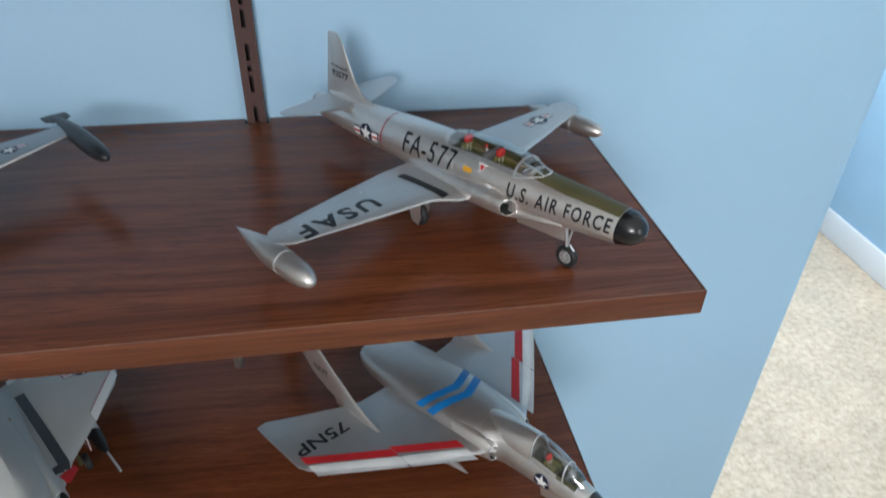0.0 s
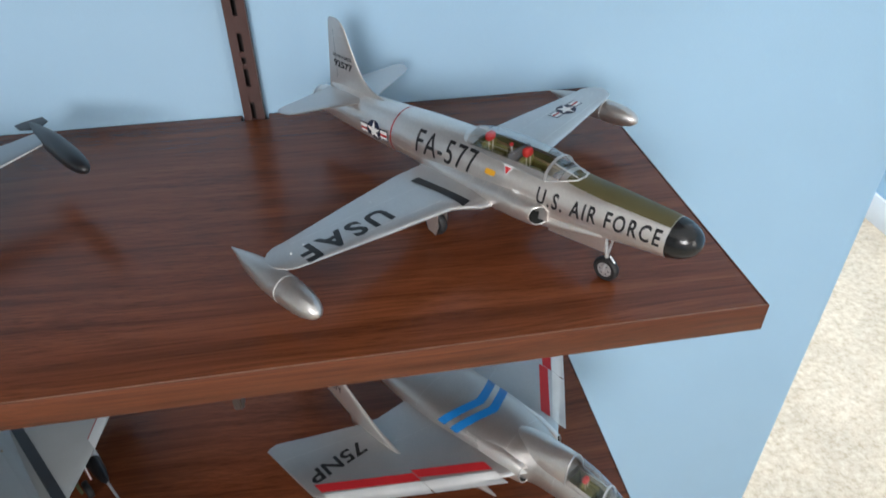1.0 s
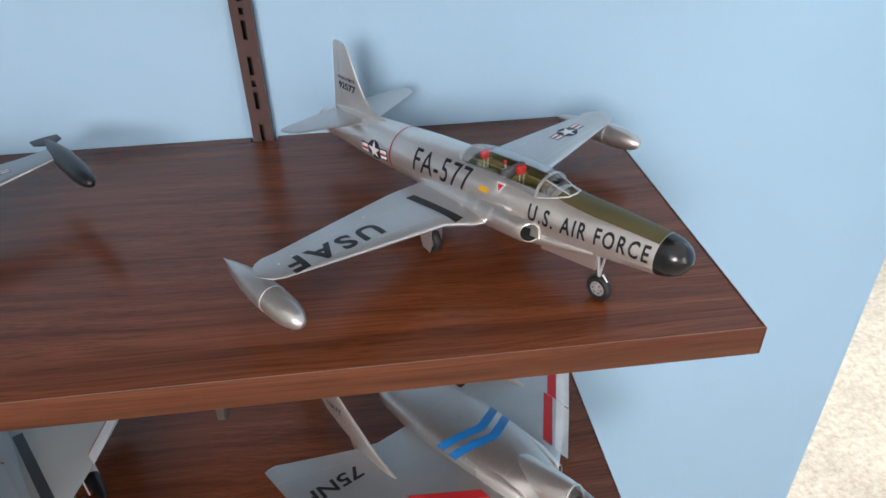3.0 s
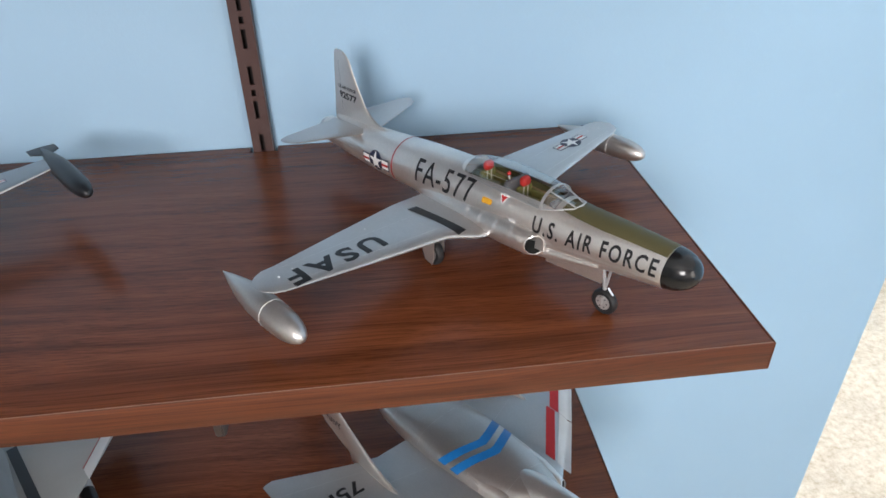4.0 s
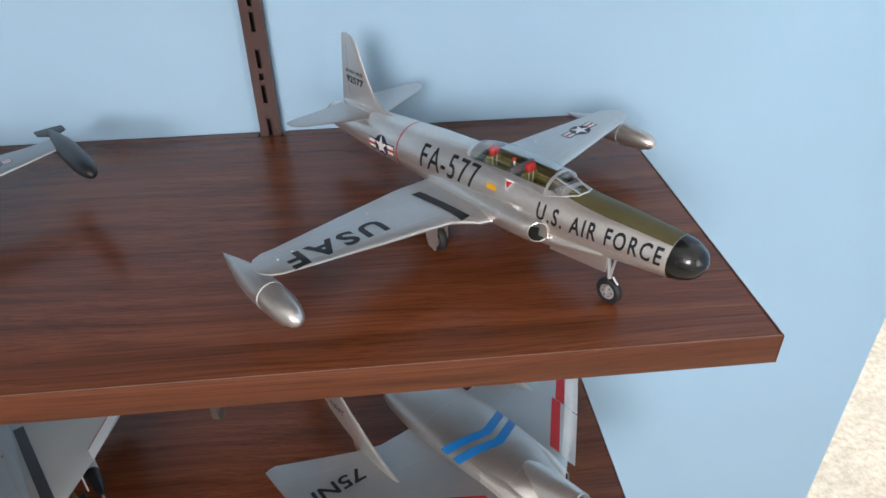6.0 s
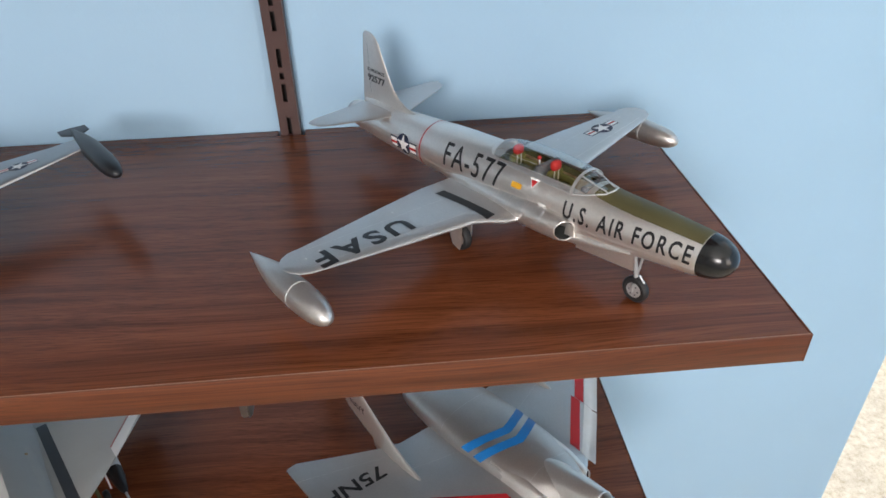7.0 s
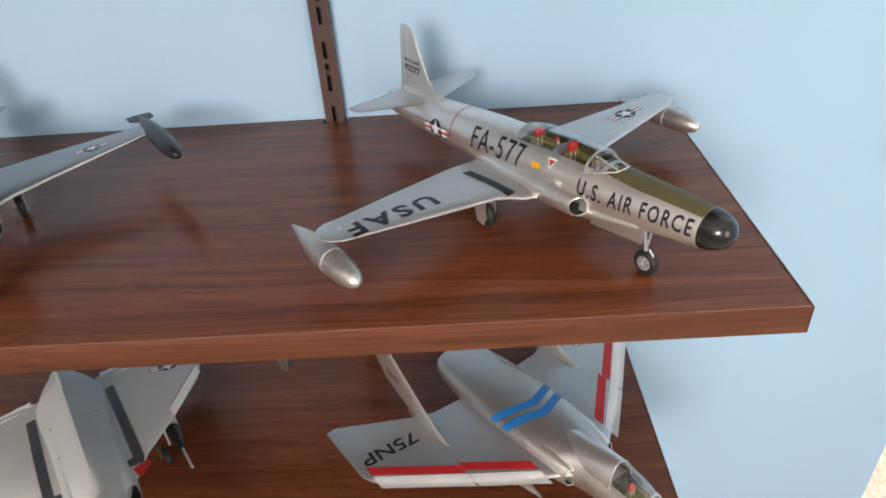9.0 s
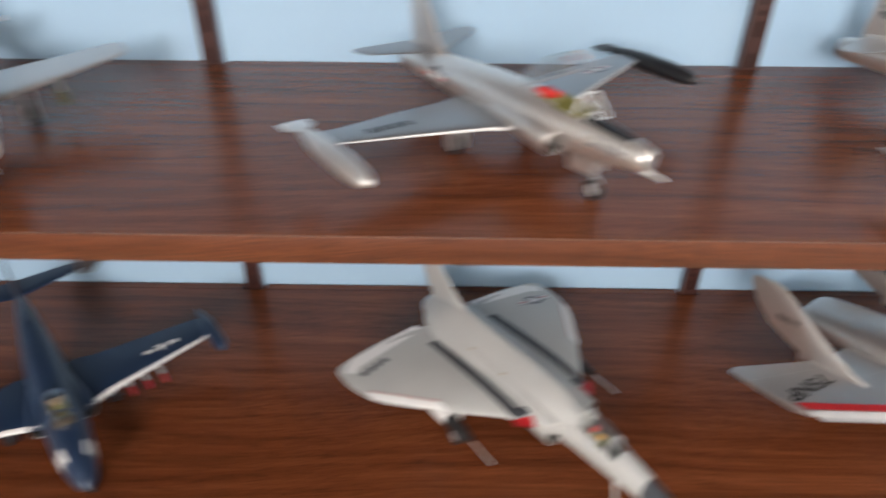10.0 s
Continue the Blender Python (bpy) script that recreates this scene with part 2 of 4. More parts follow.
class Wing:
    """A wing from sections (span, leading edge x, chord, height, thickness share), mm; side -1 is the right-hand wing; upright makes a fin."""

    def __init__(self, sections, side=1, upright=False, y=0.0, lean=0.0):
        self.s, self.side, self.up, self.y, self.lean = sections, side, upright, y, lean

    def section(self, span):
        xs = [a[0] for a in self.s]
        return [float(np.interp(span, xs, [a[i] for a in self.s])) for i in range(1, 5)]

    def put(self, span, x, off, z):
        if self.up:
            return Vector((x, self.y + off + self.lean * (span - self.s[0][0]), span)) * MM
        return Vector((x, self.side * span + self.y, z + off)) * MM

    def mesh(self):
        rings = []
        for a in self.s:
            span, le, chord, z, t = a
            rings.append([self.put(span, le - x * chord, o * chord, z) for x, o in foil(t)])
        return loft(rings)

    def top(self, x, span, lift=0.12, sign=1):
        le, chord, z, t = self.section(span)
        u = min(max((le - x) / chord, 0.0), 1.0)
        o = 5 * t * (0.2969 * math.sqrt(u) - 0.126 * u - 0.3516 * u * u + 0.2843 * u**3 - 0.1036 * u**4) * chord
        return self.put(span, x, sign * (max(o, 0.004 * chord) + lift), z)


# flat shapes for markings, laid on a surface afterwards: plane coordinates in mm


def flat(polys):
    bm = bmesh.new()
    for poly in polys:
        bm.faces.new([bm.verts.new((x, y, 0)) for x, y in poly])
    return bm


def rect(x0, y0, x1, y1):
    return [(x0, y0), (x1, y0), (x1, y1), (x0, y1)]


def disc(x, y, r, n=28):
    return [(x + r * math.cos(2 * math.pi * k / n), y + r * math.sin(2 * math.pi * k / n)) for k in range(n)]


def star_polys(x, y, r, turn=90.0):
    pts = []
    for k in range(10):
        a, q = radians(turn + 36 * k), r if k % 2 == 0 else r * 0.382
        pts.append((x + q * math.cos(a), y + q * math.sin(a)))
    return [[(x, y), pts[k - 1], pts[k], pts[(k + 1) % 10]] for k in range(0, 10, 2)]


def lettering(text, height, width=None, bold=0.0, spread=1.0):
    """Letters of the built-in font as a flat mesh: width and height in mm, centred."""
    cu = bpy.data.curves.new("letters", "FONT")
    cu.body, cu.resolution_u, cu.offset, cu.space_character = text, 3, bold, spread
    ob = bpy.data.objects.new("letters", cu)
    scene.collection.objects.link(ob)
    bpy.context.view_layer.update()
    me = ob.evaluated_get(bpy.context.evaluated_depsgraph_get()).to_mesh()
    bm = bmesh.new()
    bm.from_mesh(me)
    bpy.data.objects.remove(ob)
    bpy.data.curves.remove(cu)
    xs, ys = [v.co.x for v in bm.verts], [v.co.y for v in bm.verts]
    sx = (width / (max(xs) - min(xs))) if width else height / (max(ys) - min(ys))
    sy = height / (max(ys) - min(ys))
    for v in bm.verts:
        v.co = Vector(((v.co.x - (max(xs) + min(xs)) / 2) * sx, (v.co.y - (max(ys) + min(ys)) / 2) * sy, 0))
    return bm


def lay(bm, where, step=1.5):
    """Cut a flat mesh into small pieces and lay each corner by where(x, y)."""
    for axis in (0, 1):
        vals = [v.co[axis] for v in bm.verts]
        k = math.floor(min(vals) / step) * step + step
        while k < max(vals):
            co, no = [0, 0, 0], [0, 0, 0]
            co[axis], no[axis] = k, 1
            bmesh.ops.bisect_plane(bm, geom=bm.verts[:] + bm.edges[:] + bm.faces[:], plane_co=co, plane_no=no)
            k += step
    for v in bm.verts:
        v.co = where(v.co.x, v.co.y)
    return bm


def on_body(body, x, deg, lift=0.12, slope=0.0, flip=1):
    """Marking on a fuselage's side: u runs to the nose (flip 1), v up. deg as in Body.point."""
    c, s = math.cos(radians(slope)), math.sin(radians(slope))

    def where(u, v):
        px, pv = x + flip * (u * c - v * s), u * s + v * c
        side = 1 if deg < 180 else -1
        return body.point(px, deg - side * body.arc(px, pv), lift)

    return where


def on_wing(wing, x, span, turn=0.0, lift=0.12, sign=1, mirror=1):
    """Marking on a wing: u runs outward, v to the nose, turned by turn degrees."""
    c, s = math.cos(radians(turn)), math.sin(radians(turn))
    return lambda u, v: wing.top(x + mirror * u * s + v * c, span + mirror * u * c - v * s, lift, sign)


def roundel(parent, where, r, step=1.2):
    """Star in a disc with bars, as three thin layers of film."""
    bar, k = r * 0.5, r * 2.02
    blue = [disc(0, 0, r)] + [rect(sx * r * 0.9 if sx > 0 else -k, -bar * 1.25, k if sx > 0 else -r * 0.9, bar * 0.95) for sx in (1, -1)]
    part("roundel_disc", lay(flat(blue), where(0.0), step), INSIGNIA_BLUE, parent)
    white = [rect(sx * r * 1.0 if sx > 0 else -k * 0.96, -bar * 1.0, k * 0.96 if sx > 0 else -r * 1.0, bar * 0.72) for sx in (1, -1)]
    part("roundel_star", lay(flat(white + star_polys(0, 0, r * 0.98)), where(0.1), step), WHITE_DECAL, parent)
    red = [rect(sx * r * 1.0 if sx > 0 else -k * 0.96, -bar * 0.36, k * 0.96 if sx > 0 else -r * 1.0, bar * 0.1) for sx in (1, -1)]
    part("roundel_bar", lay(flat(red), where(0.2), step), RED, parent)


def ring_line(body, x, width, d0, d1, lift=0.1):
    n = 30
    return loft([[body.point(x + s * width / 2, d0 + (d1 - d0) * k / n, lift) for k in range(n + 1)] for s in (-1, 1)], cap=False, closed=False)


def long_line(body, x0, x1, deg, width, lift=0.1):
    n = max(4, int(abs(x1 - x0) / 3))
    rings = []
    for i in range(n + 1):
        x = x0 + (x1 - x0) * i / n
        a = body.arc(x, width / 2)
        rings.append([body.point(x, deg - a, lift), body.point(x, deg + a, lift)])
    return loft(rings, cap=False, closed=False)


def wheel(parent, x, y, z, r, w, tyre=RUBBER):
    hub = part("wheel", turned([(-w * 0.42, r * 0.2), (-w * 0.42, r * 0.58), (w * 0.42, r * 0.58), (w * 0.42, r * 0.2)], 20, "y", (x, y, z)), HUB, parent)
    prof = [(-w * 0.38, r * 0.56), (-w * 0.5, r * 0.7), (-w * 0.48, r * 0.86), (-w * 0.3, r * 0.97), (0, r), (w * 0.3, r * 0.97), (w * 0.48, r * 0.86), (w * 0.5, r * 0.7), (w * 0.38, r * 0.56)]
    ob = part("tyre", turned(prof, 28, "y", (x, y, z)), tyre, hub)
    bolts = bmesh.new()
    for k in range(6):
        a = 2 * math.pi * k / 6
        for s in (-1, 1):
            rod(bolts, (x + r * 0.36 * math.cos(a), y + s * w * 0.40, z + r * 0.36 * math.sin(a)), (x + r * 0.36 * math.cos(a), y + s * w * 0.5, z + r * 0.36 * math.sin(a)), r * 0.07, 6)
    part("wheel_bolts", bolts, LINE_DARK, hub)
    return hub

# ---- the room ----


def slab(name, boxes, material, label, category="wall", bevel=0.0):
    bm = bmesh.new()
    for b in boxes:
        box(bm, *b)
    return tagged(part(name, bm, material, None, "", smooth=False), label, category, "", "structure")


SHELF_Z, LOW_Z, UPPER_Z, SHELF_Y, THICK = 1.12, 0.900, 1.385, -0.2515, 0.0158
W_IN = ((-0.75, -0.15, 1.52, 2.12), (0.9, 1.7, 0.95, 2.15))


def build_room():
    slab("floor", [(-2.4, -2.2, -0.05, 1.8, 1.6, 0.0)], CARPET, "beige cut pile carpet on the floor", "floor")
    slab("ceiling", [(-2.4, -2.2, 2.44, 1.8, 1.6, 2.5)], CEILING, "plain white painted ceiling", "ceiling")
    bm = box(bmesh.new(), -2.4, 0.0, 0.0, 0.552, 1.6, 2.44)
    edge = [e for e in bm.edges if all(abs(v.co.x - 0.552) < 1e-5 and abs(v.co.y) < 1e-5 for v in e.verts)]
    bmesh.ops.bevel(bm, geom=edge, offset=0.012, segments=5, affect="EDGES", profile=0.5)
    tagged(part("wall_north", bm, WALL, None), "pale blue painted wall with a rounded corner", "wall", "", "structure")
    slab("wall_east", [(1.8, -2.32, 0.0, 1.92, 1.72, 2.44)], WALL, "pale blue painted wall beside the doorway", "wall")
    # opening cut only for the carpet's fill lamp
    slab("wall_back", [(0.552, 1.6, 0.0, 0.8, 1.72, 2.44), (1.6, 1.6, 0.0, 1.8, 1.72, 2.44), (0.8, 1.6, 0.0, 1.6, 1.72, 0.95), (0.8, 1.6, 2.05, 1.6, 1.72, 2.44)], WALL, "pale blue wall with an added, unseen opening", "wall")
    slab("wall_west", [(-2.52, -2.32, 0.0, -2.4, 0.0, 2.44)], WALL_PLAIN, "unseen plain wall, off-white to warm reflections", "wall")
    (a0, a1, az0, az1), (b0, b1, bz0, bz1) = W_IN
    y0, y1 = -2.32, -2.2
    slab("wall_south", [(-2.4, y0, 0, a0, y1, 2.44), (a0, y0, 0, a1, y1, az0), (a0, y0, az1, a1, y1, 2.44), (a1, y0, 0, b0, y1, 2.44),
                        (b0, y0, 0, b1, y1, bz0), (b0, y0, bz1, b1, y1, 2.44), (b1, y0, 0, 1.8, y1, 2.44)], WALL_PLAIN, "unseen off-white wall with two windows", "wall")
    for i, (x0, x1, z0, z1) in enumerate(W_IN):
        w = thing("window_%d" % (i + 1), pose((x0 + x1) / 2, -2.2, z0), "white framed window that lets daylight in", "window", "", "structure")
        hw, h = (x1 - x0) / 2, z1 - z0
        for name, b in (("window_sill", (-hw - 0.04, 0, -0.03, hw + 0.04, 0.05, 0.0)), ("window_frame", (-hw - 0.06, 0.0, 0, -hw, 0.018, h)),
                        ("window_frame", (hw, 0.0, 0, hw + 0.06, 0.018, h)), ("window_frame", (-hw - 0.06, 0.0, h, hw + 0.06, 0.018, h + 0.06))):
            part(name, box(bmesh.new(), *b, 0.003), WHITE, w)
    for name, b in (("baseboard", (1.786, -2.18, 0.0, 1.8, 1.586, 0.095)), ("baseboard", (0.57, 1.586, 0.0, 1.786, 1.6, 0.095))):
        bm = box(bmesh.new(), *b, 0.003)
        tagged(part(name, bm, WHITE), "white painted baseboard along the wall", "baseboard", "", "structure")


def build_shelf(z, x1, label):
    x0 = -1.25
    s = thing("shelf", pose(0, 0, z), label, "shelf", "shelves on the wall")
    part("board", box(bmesh.new(), x0, SHELF_Y + 0.0008, -THICK, x1 - 0.0008, -0.0095, 0.0, 0.0006, 1), WOOD, s, "walnut laminate board")
    part("front_edge", box(bmesh.new(), x0, SHELF_Y, -THICK + 0.0003, x1 - 0.0008, SHELF_Y + 0.0008, 0.00015, 0.0003, 2), WOOD_EDGE, s, "lighter walnut edge band")
    # bevel highlight drawn as a thin pale strip
    part("edge_highlight", box(bmesh.new(), x0, SHELF_Y + 0.0004, -0.0004, x1 - 0.0008, SHELF_Y + 0.0009, 0.00028, 0.0001, 1), EDGE_HIGHLIGHT, s, "thin pale line painted as a front edge highlight")
    part("end_edge", box(bmesh.new(), x1 - 0.0008, SHELF_Y, -THICK + 0.0003, x1, -0.0095, 0.00015, 0.0003, 2), WOOD_EDGE, s, "lighter walnut edge band")
    # strip that closes the gap to the wall between the uprights
    for a, b in ((x0, -0.419), (-0.399, -0.0040), (0.0150, x1)):
        part("back_edge", box(bmesh.new(), a, -0.0095, -THICK + 0.0004, b, -0.0015, -0.00002), WOOD, s)
    return s


def build_post(x, z0=0.35, z1=2.2):
    p = thing("shelf_upright", pose(x, 0, 0), "dark brown enamelled steel slotted shelf upright on the wall", "shelf upright", "shelf uprights")
    hw, d, y = 0.0070, 0.0090, -0.0090
    bm = bmesh.new()
    for s in (-1, 1):
        box(bm, min(s * hw, s * 0.0015), y, z0, max(s * hw, s * 0.0015), y + 0.0012, z1)
        box(bm, min(s * hw, s * (hw - 0.0012)), y + 0.0012, z0, max(s * hw, s * (hw - 0.0012)), -0.0005, z1)
    pitch, first = 0.0240, 1.1265
    k0 = int((z0 - first) / pitch)
    cuts = []
    for k in range(k0 + 1, int((z1 - first) / pitch)):
        c = first + k * pitch
        cuts.append((c - 0.0062, c + 0.0062))
        if k % 2 == 1:
            cuts.append((c + pitch / 2 - 0.0022, c + pitch / 2 + 0.0022))
    cuts.sort()
    at = z0
    for a, b in cuts:
        box(bm, -0.0015, y, at, 0.0015, y + 0.0012, a)
        at = b
    box(bm, -0.0015, y, at, 0.0015, y + 0.0012, z1)
    part("channel", bm, POST, p, smooth=False)
    # near-black strip behind the slots paints their shade
    part("backing", box(bmesh.new(), -0.0064, -0.0030, z0, 0.0064, -0.0008, z1), SLOT, p, "near-black strip painted as shade inside the channel")
    return p


def build_bracket(x, z):
    b = thing("shelf_bracket", pose(x, 0, z - THICK), "brown steel shelf bracket hooked into the upright", "bracket", "shelf brackets")
    prof = [(-0.0092, -0.0002), (-0.2490, -0.0002), (-0.2502, -0.0030), (-0.2496, -0.0085), (-0.2470, -0.0110), (-0.2360, -0.0112), (-0.1200, -0.0180), (-0.0300, -0.0400), (-0.0092, -0.0480)]
    bm = loft([[(s * 0.0019, y, zz) for y, zz in prof] for s in (-1, 1)])
    bmesh.ops.bevel(bm, geom=bm.edges[:], offset=0.0006, segments=2, affect="EDGES")
    part("arm", bm, STEEL, b)
    return b


build_room()
build_shelf(SHELF_Z, 0.2525, "glossy dark walnut shelf board carrying model jets")
build_shelf(LOW_Z, 0.238, "dark walnut lower shelf board carrying model jets")
# top board and its brackets are out of view, added to shade the wall
build_shelf(UPPER_Z, 0.2525, "empty dark walnut upper board, unseen, added to shade the wall")
for px in (0.0055, -0.409):
    build_post(px)
    for pz in (UPPER_Z, SHELF_Z, LOW_Z):
        build_bracket(px, pz)

# ---- model jets ----


def jet_tank(parent, name, x0, x1, y, z, r, material, seam=None, fin=False, label="", blunt=False):
    L = x1 - x0
    prof = []
    for u in (0.0, 0.01, 0.03, 0.06, 0.11, 0.18, 0.28, 0.40, 0.52, 0.64, 0.76, 0.86, 0.94, 1.0):
        nose = max(0.0, 1 - (1 - min(u / 0.30, 1)) ** 2.3) ** (1 / 2.1)
        tail = 1.0 if u < 0.5 else max(0.02, 1 - ((u - 0.5) / 0.5) ** 1.5)
        prof.append((x1 - u * L, max(0.05, r * nose * tail)))
    t = part(name, turned(prof, 28, "x", (0, y, z)), material, parent, label)
    if seam:
        k = next(i for i in range(len(prof)) if prof[i][0] < seam)
        (xa, ra), (xb, rb) = prof[k - 1], prof[k]
        rr = ra + (rb - ra) * (seam - xa) / (xb - xa)
        part("seam", turned([(seam - 0.2, rr + 0.02), (seam - 0.2, rr + 0.14), (seam + 0.2, rr + 0.14), (seam + 0.2, rr + 0.02)], 28, "x", (0, y, z)), LINE_LIGHT, t)
    if fin:
        part("tank_fin", Wing([(-r * 1.4, x0 + L * 0.12, L * 0.11, z, 0.06), (0.0, x0 + L * 0.2, L * 0.2, z, 0.06), (r * 1.4, x0 + L * 0.12, L * 0.11, z, 0.06)], 1, y=y).mesh(), material, t)
    return t


def jet_seat(parent, x, z, head=SEAT_RED, s=1.0):
    bm = box(bmesh.new(), (x - 2.2 * s) * MM, -5.2 * s * MM, z * MM, (x - 0.4) * MM, 5.2 * s * MM, (z + 10.6 * s) * MM, 0.0016)
    box(bm, (x - 1) * MM, -5.2 * s * MM, z * MM, (x + 8 * s) * MM, -3.4 * s * MM, (z + 7.5 * s) * MM, 0.0008)
    box(bm, (x - 1) * MM, 3.4 * s * MM, z * MM, (x + 8 * s) * MM, 5.2 * s * MM, (z + 7.5 * s) * MM, 0.0008)
    box(bm, (x - 1) * MM, -3.6 * s * MM, z * MM, (x + 7 * s) * MM, 3.6 * s * MM, (z + 4.5 * s) * MM, 0.0008)
    seat = part("seat", bm, SEAT, parent, "olive green ejection seat")
    part("headrest", box(bmesh.new(), (x - 2.8 * s) * MM, -2.9 * s * MM, (z + 10.4 * s) * MM, (x + 1.2 * s) * MM, 2.9 * s * MM, (z + 15.4 * s) * MM, 0.0018 * s, 4), head, seat, "red headrest")
    belts = bmesh.new()
    for sy in (-1, 1):
        box(belts, (x - 0.4) * MM, (sy * 1.5 - 0.32) * s * MM, (z + 3) * MM, (x + 0.1) * MM, (sy * 1.5 + 0.32) * s * MM, (z + 11.6 * s) * MM, 0.0001, 1)
    part("belts", belts, BELT, seat, "tan shoulder belts")
    return seat


def cut_top(bm, x0, x1, half, zmin):
    """Open a hole in a fuselage's back for the cockpit."""
    gone = []
    for f in bm.faces:
        c = f.calc_center_median() / MM
        if x0 < c.x < x1 and abs(c.y) < half and c.z > zmin:
            gone.append(f)
    bmesh.ops.delete(bm, geom=gone, context="FACES")
    return bm


def cockpit_tub(parent, x0, x1, half, z0, z1, material=None):
    bm = bmesh.new()
    a = [(x0, -half), (x1, -half * 0.85), (x1, half * 0.85), (x0, half)]
    lo, hi = [bm.verts.new((x * MM, y * MM, z0 * MM)) for x, y in a], [bm.verts.new((x * MM, y * MM, z1 * MM)) for x, y in a]
    bm.faces.new(lo)
    for i in range(4):
        j = (i + 1) % 4
        bm.faces.new((lo[i], lo[j], hi[j], hi[i]))
    return part("cockpit_tub", bm, material or COCKPIT, parent, "olive green cockpit interior", smooth=False)


def bars(bm, pts, r, seg=8):
    for p, q in zip(pts, pts[1:]):
        rod(bm, p, q, r, seg)
    return bm


def inlet(parent, side, ring, material, rake=0.35, ticks=()):
    """Side air intake: stations (x, y, z, half width, half height), mouth first."""
    def hoop(x, y, z, w, h, n=24):
        lean = rake * max(0.0, 1 - (ring[0][0] - x) / 14)
        return [Vector((x - lean * side * w * math.cos(2 * math.pi * k / n), side * y + w * math.cos(2 * math.pi * k / n), z + h * math.sin(2 * math.pi * k / n))) * MM for k in range(n)]
    ob = part("air_intake", loft([hoop(*s) for s in ring], cap=False), material, parent)
    x, y, z, w, h = ring[0]
    inner = loft([hoop(x, y, z, w, h), hoop(x + 0.2, y, z, w - 0.25, h - 0.25), hoop(x - 0.3, y, z, w - 0.5, h - 0.5)], cap=False)
    part("intake_lip", inner, SILVER, ob)
    duct = loft([hoop(x - 0.3, y, z, w - 0.5, h - 0.5), hoop(x - 5, y - 0.8, z, w * 0.8, h * 0.8), hoop(x - 12, y - 2, z, w * 0.7, h * 0.7)], cap=False)
    part("intake_duct", duct, DUCT, ob)
    for tx in ticks:
        k = next(i for i in range(len(ring)) if ring[i][0] < tx)
        a, b = ring[k - 1], ring[k]
        u = (tx - a[0]) / (b[0] - a[0])
        m = [p + (q - p) * u for p, q in zip(a, b)]
        strip = []
        for d in range(9):
            g = radians(8 + 9 * d)
            yy, zz = side * (m[1] + (m[3] + 0.12) * math.cos(g)), m[2] + (m[4] + 0.12) * math.sin(g)
            strip.append([Vector((tx + o, yy, zz)) * MM for o in (-0.2, 0.2)])
        part("panel_line", loft(strip, cap=False, closed=False), LINE_LIGHT, ob)
    bm = bmesh.new()
    # disc closing the duct, its depth of shade put into the colour
    bm.faces.new([bm.verts.new(p) for p in hoop(x - 11, y - 2, z, w * 0.75, h * 0.75)])
    part("intake_shade", bm, DUCT, ob)
    return ob


def nose_gear(parent, x, z_top, r, w, lean=-4.0):
    bm = bmesh.new()
    rod(bm, (x + lean, 0, z_top), (x, 0, r + 2.5), 1.0)
    rod(bm, (x, -w * 0.75, r + 3.2), (x, w * 0.75, r + 3.2), 0.8)
    for s in (-1, 1):
        rod(bm, (x, s * w * 0.75, r + 3.4), (x, s * w * 0.7, r), 0.7)
    rod(bm, (x + lean + 6, 0, z_top), (x - 0.5, 0, r + 7), 0.6)
    rod(bm, (x + 1, 0, r + 8), (x + 4, 0, r + 5), 0.5)
    rod(bm, (x + 4, 0, r + 5), (x + 0.5, 0, r + 3), 0.5)
    leg = part("nose_leg", bm, HUB, parent)
    wheel(parent, x, 0, r, r, w)
    return leg


def main_gear(parent, x, y, z_top, r, w, door_material, doors=True, inboard=False):
    s = 1 if y > 0 else -1
    s = -s if inboard else s
    bm = bmesh.new()
    rod(bm, (x, y, z_top), (x, y, r), 1.1)
    rod(bm, (x, y, r), (x, y + s * w, r), 0.8)
    rod(bm, (x + 7, y, z_top), (x, y, r + 6), 0.6)
    part("main_leg", bm, HUB, parent)
    wheel(parent, x, y + s * (w * 0.5 + 1.2), r, r, w)
    if doors:
        for dx, yy, ln in ((2.5, y - s * 1.8, 1.0), (0.5, y + s * (w + 2.4), 0.9)):
            prof = [(-4.5, z_top), (4.5, z_top), (4.0, r + 1.0), (2.6, r * 0.55), (-2.4, r * 0.75), (-4.2, r + 3)]
            bm = loft([[Vector((x + dx + a, yy + o, zz)) * MM for a, zz in prof] for o in (-0.35, 0.35)])
            part("gear_door", bm, door_material, parent)


def side_deg(side, deg):
    """An angle on the right-hand flank, or its mirror on the left."""
    return deg if side < 0 else 360 - deg


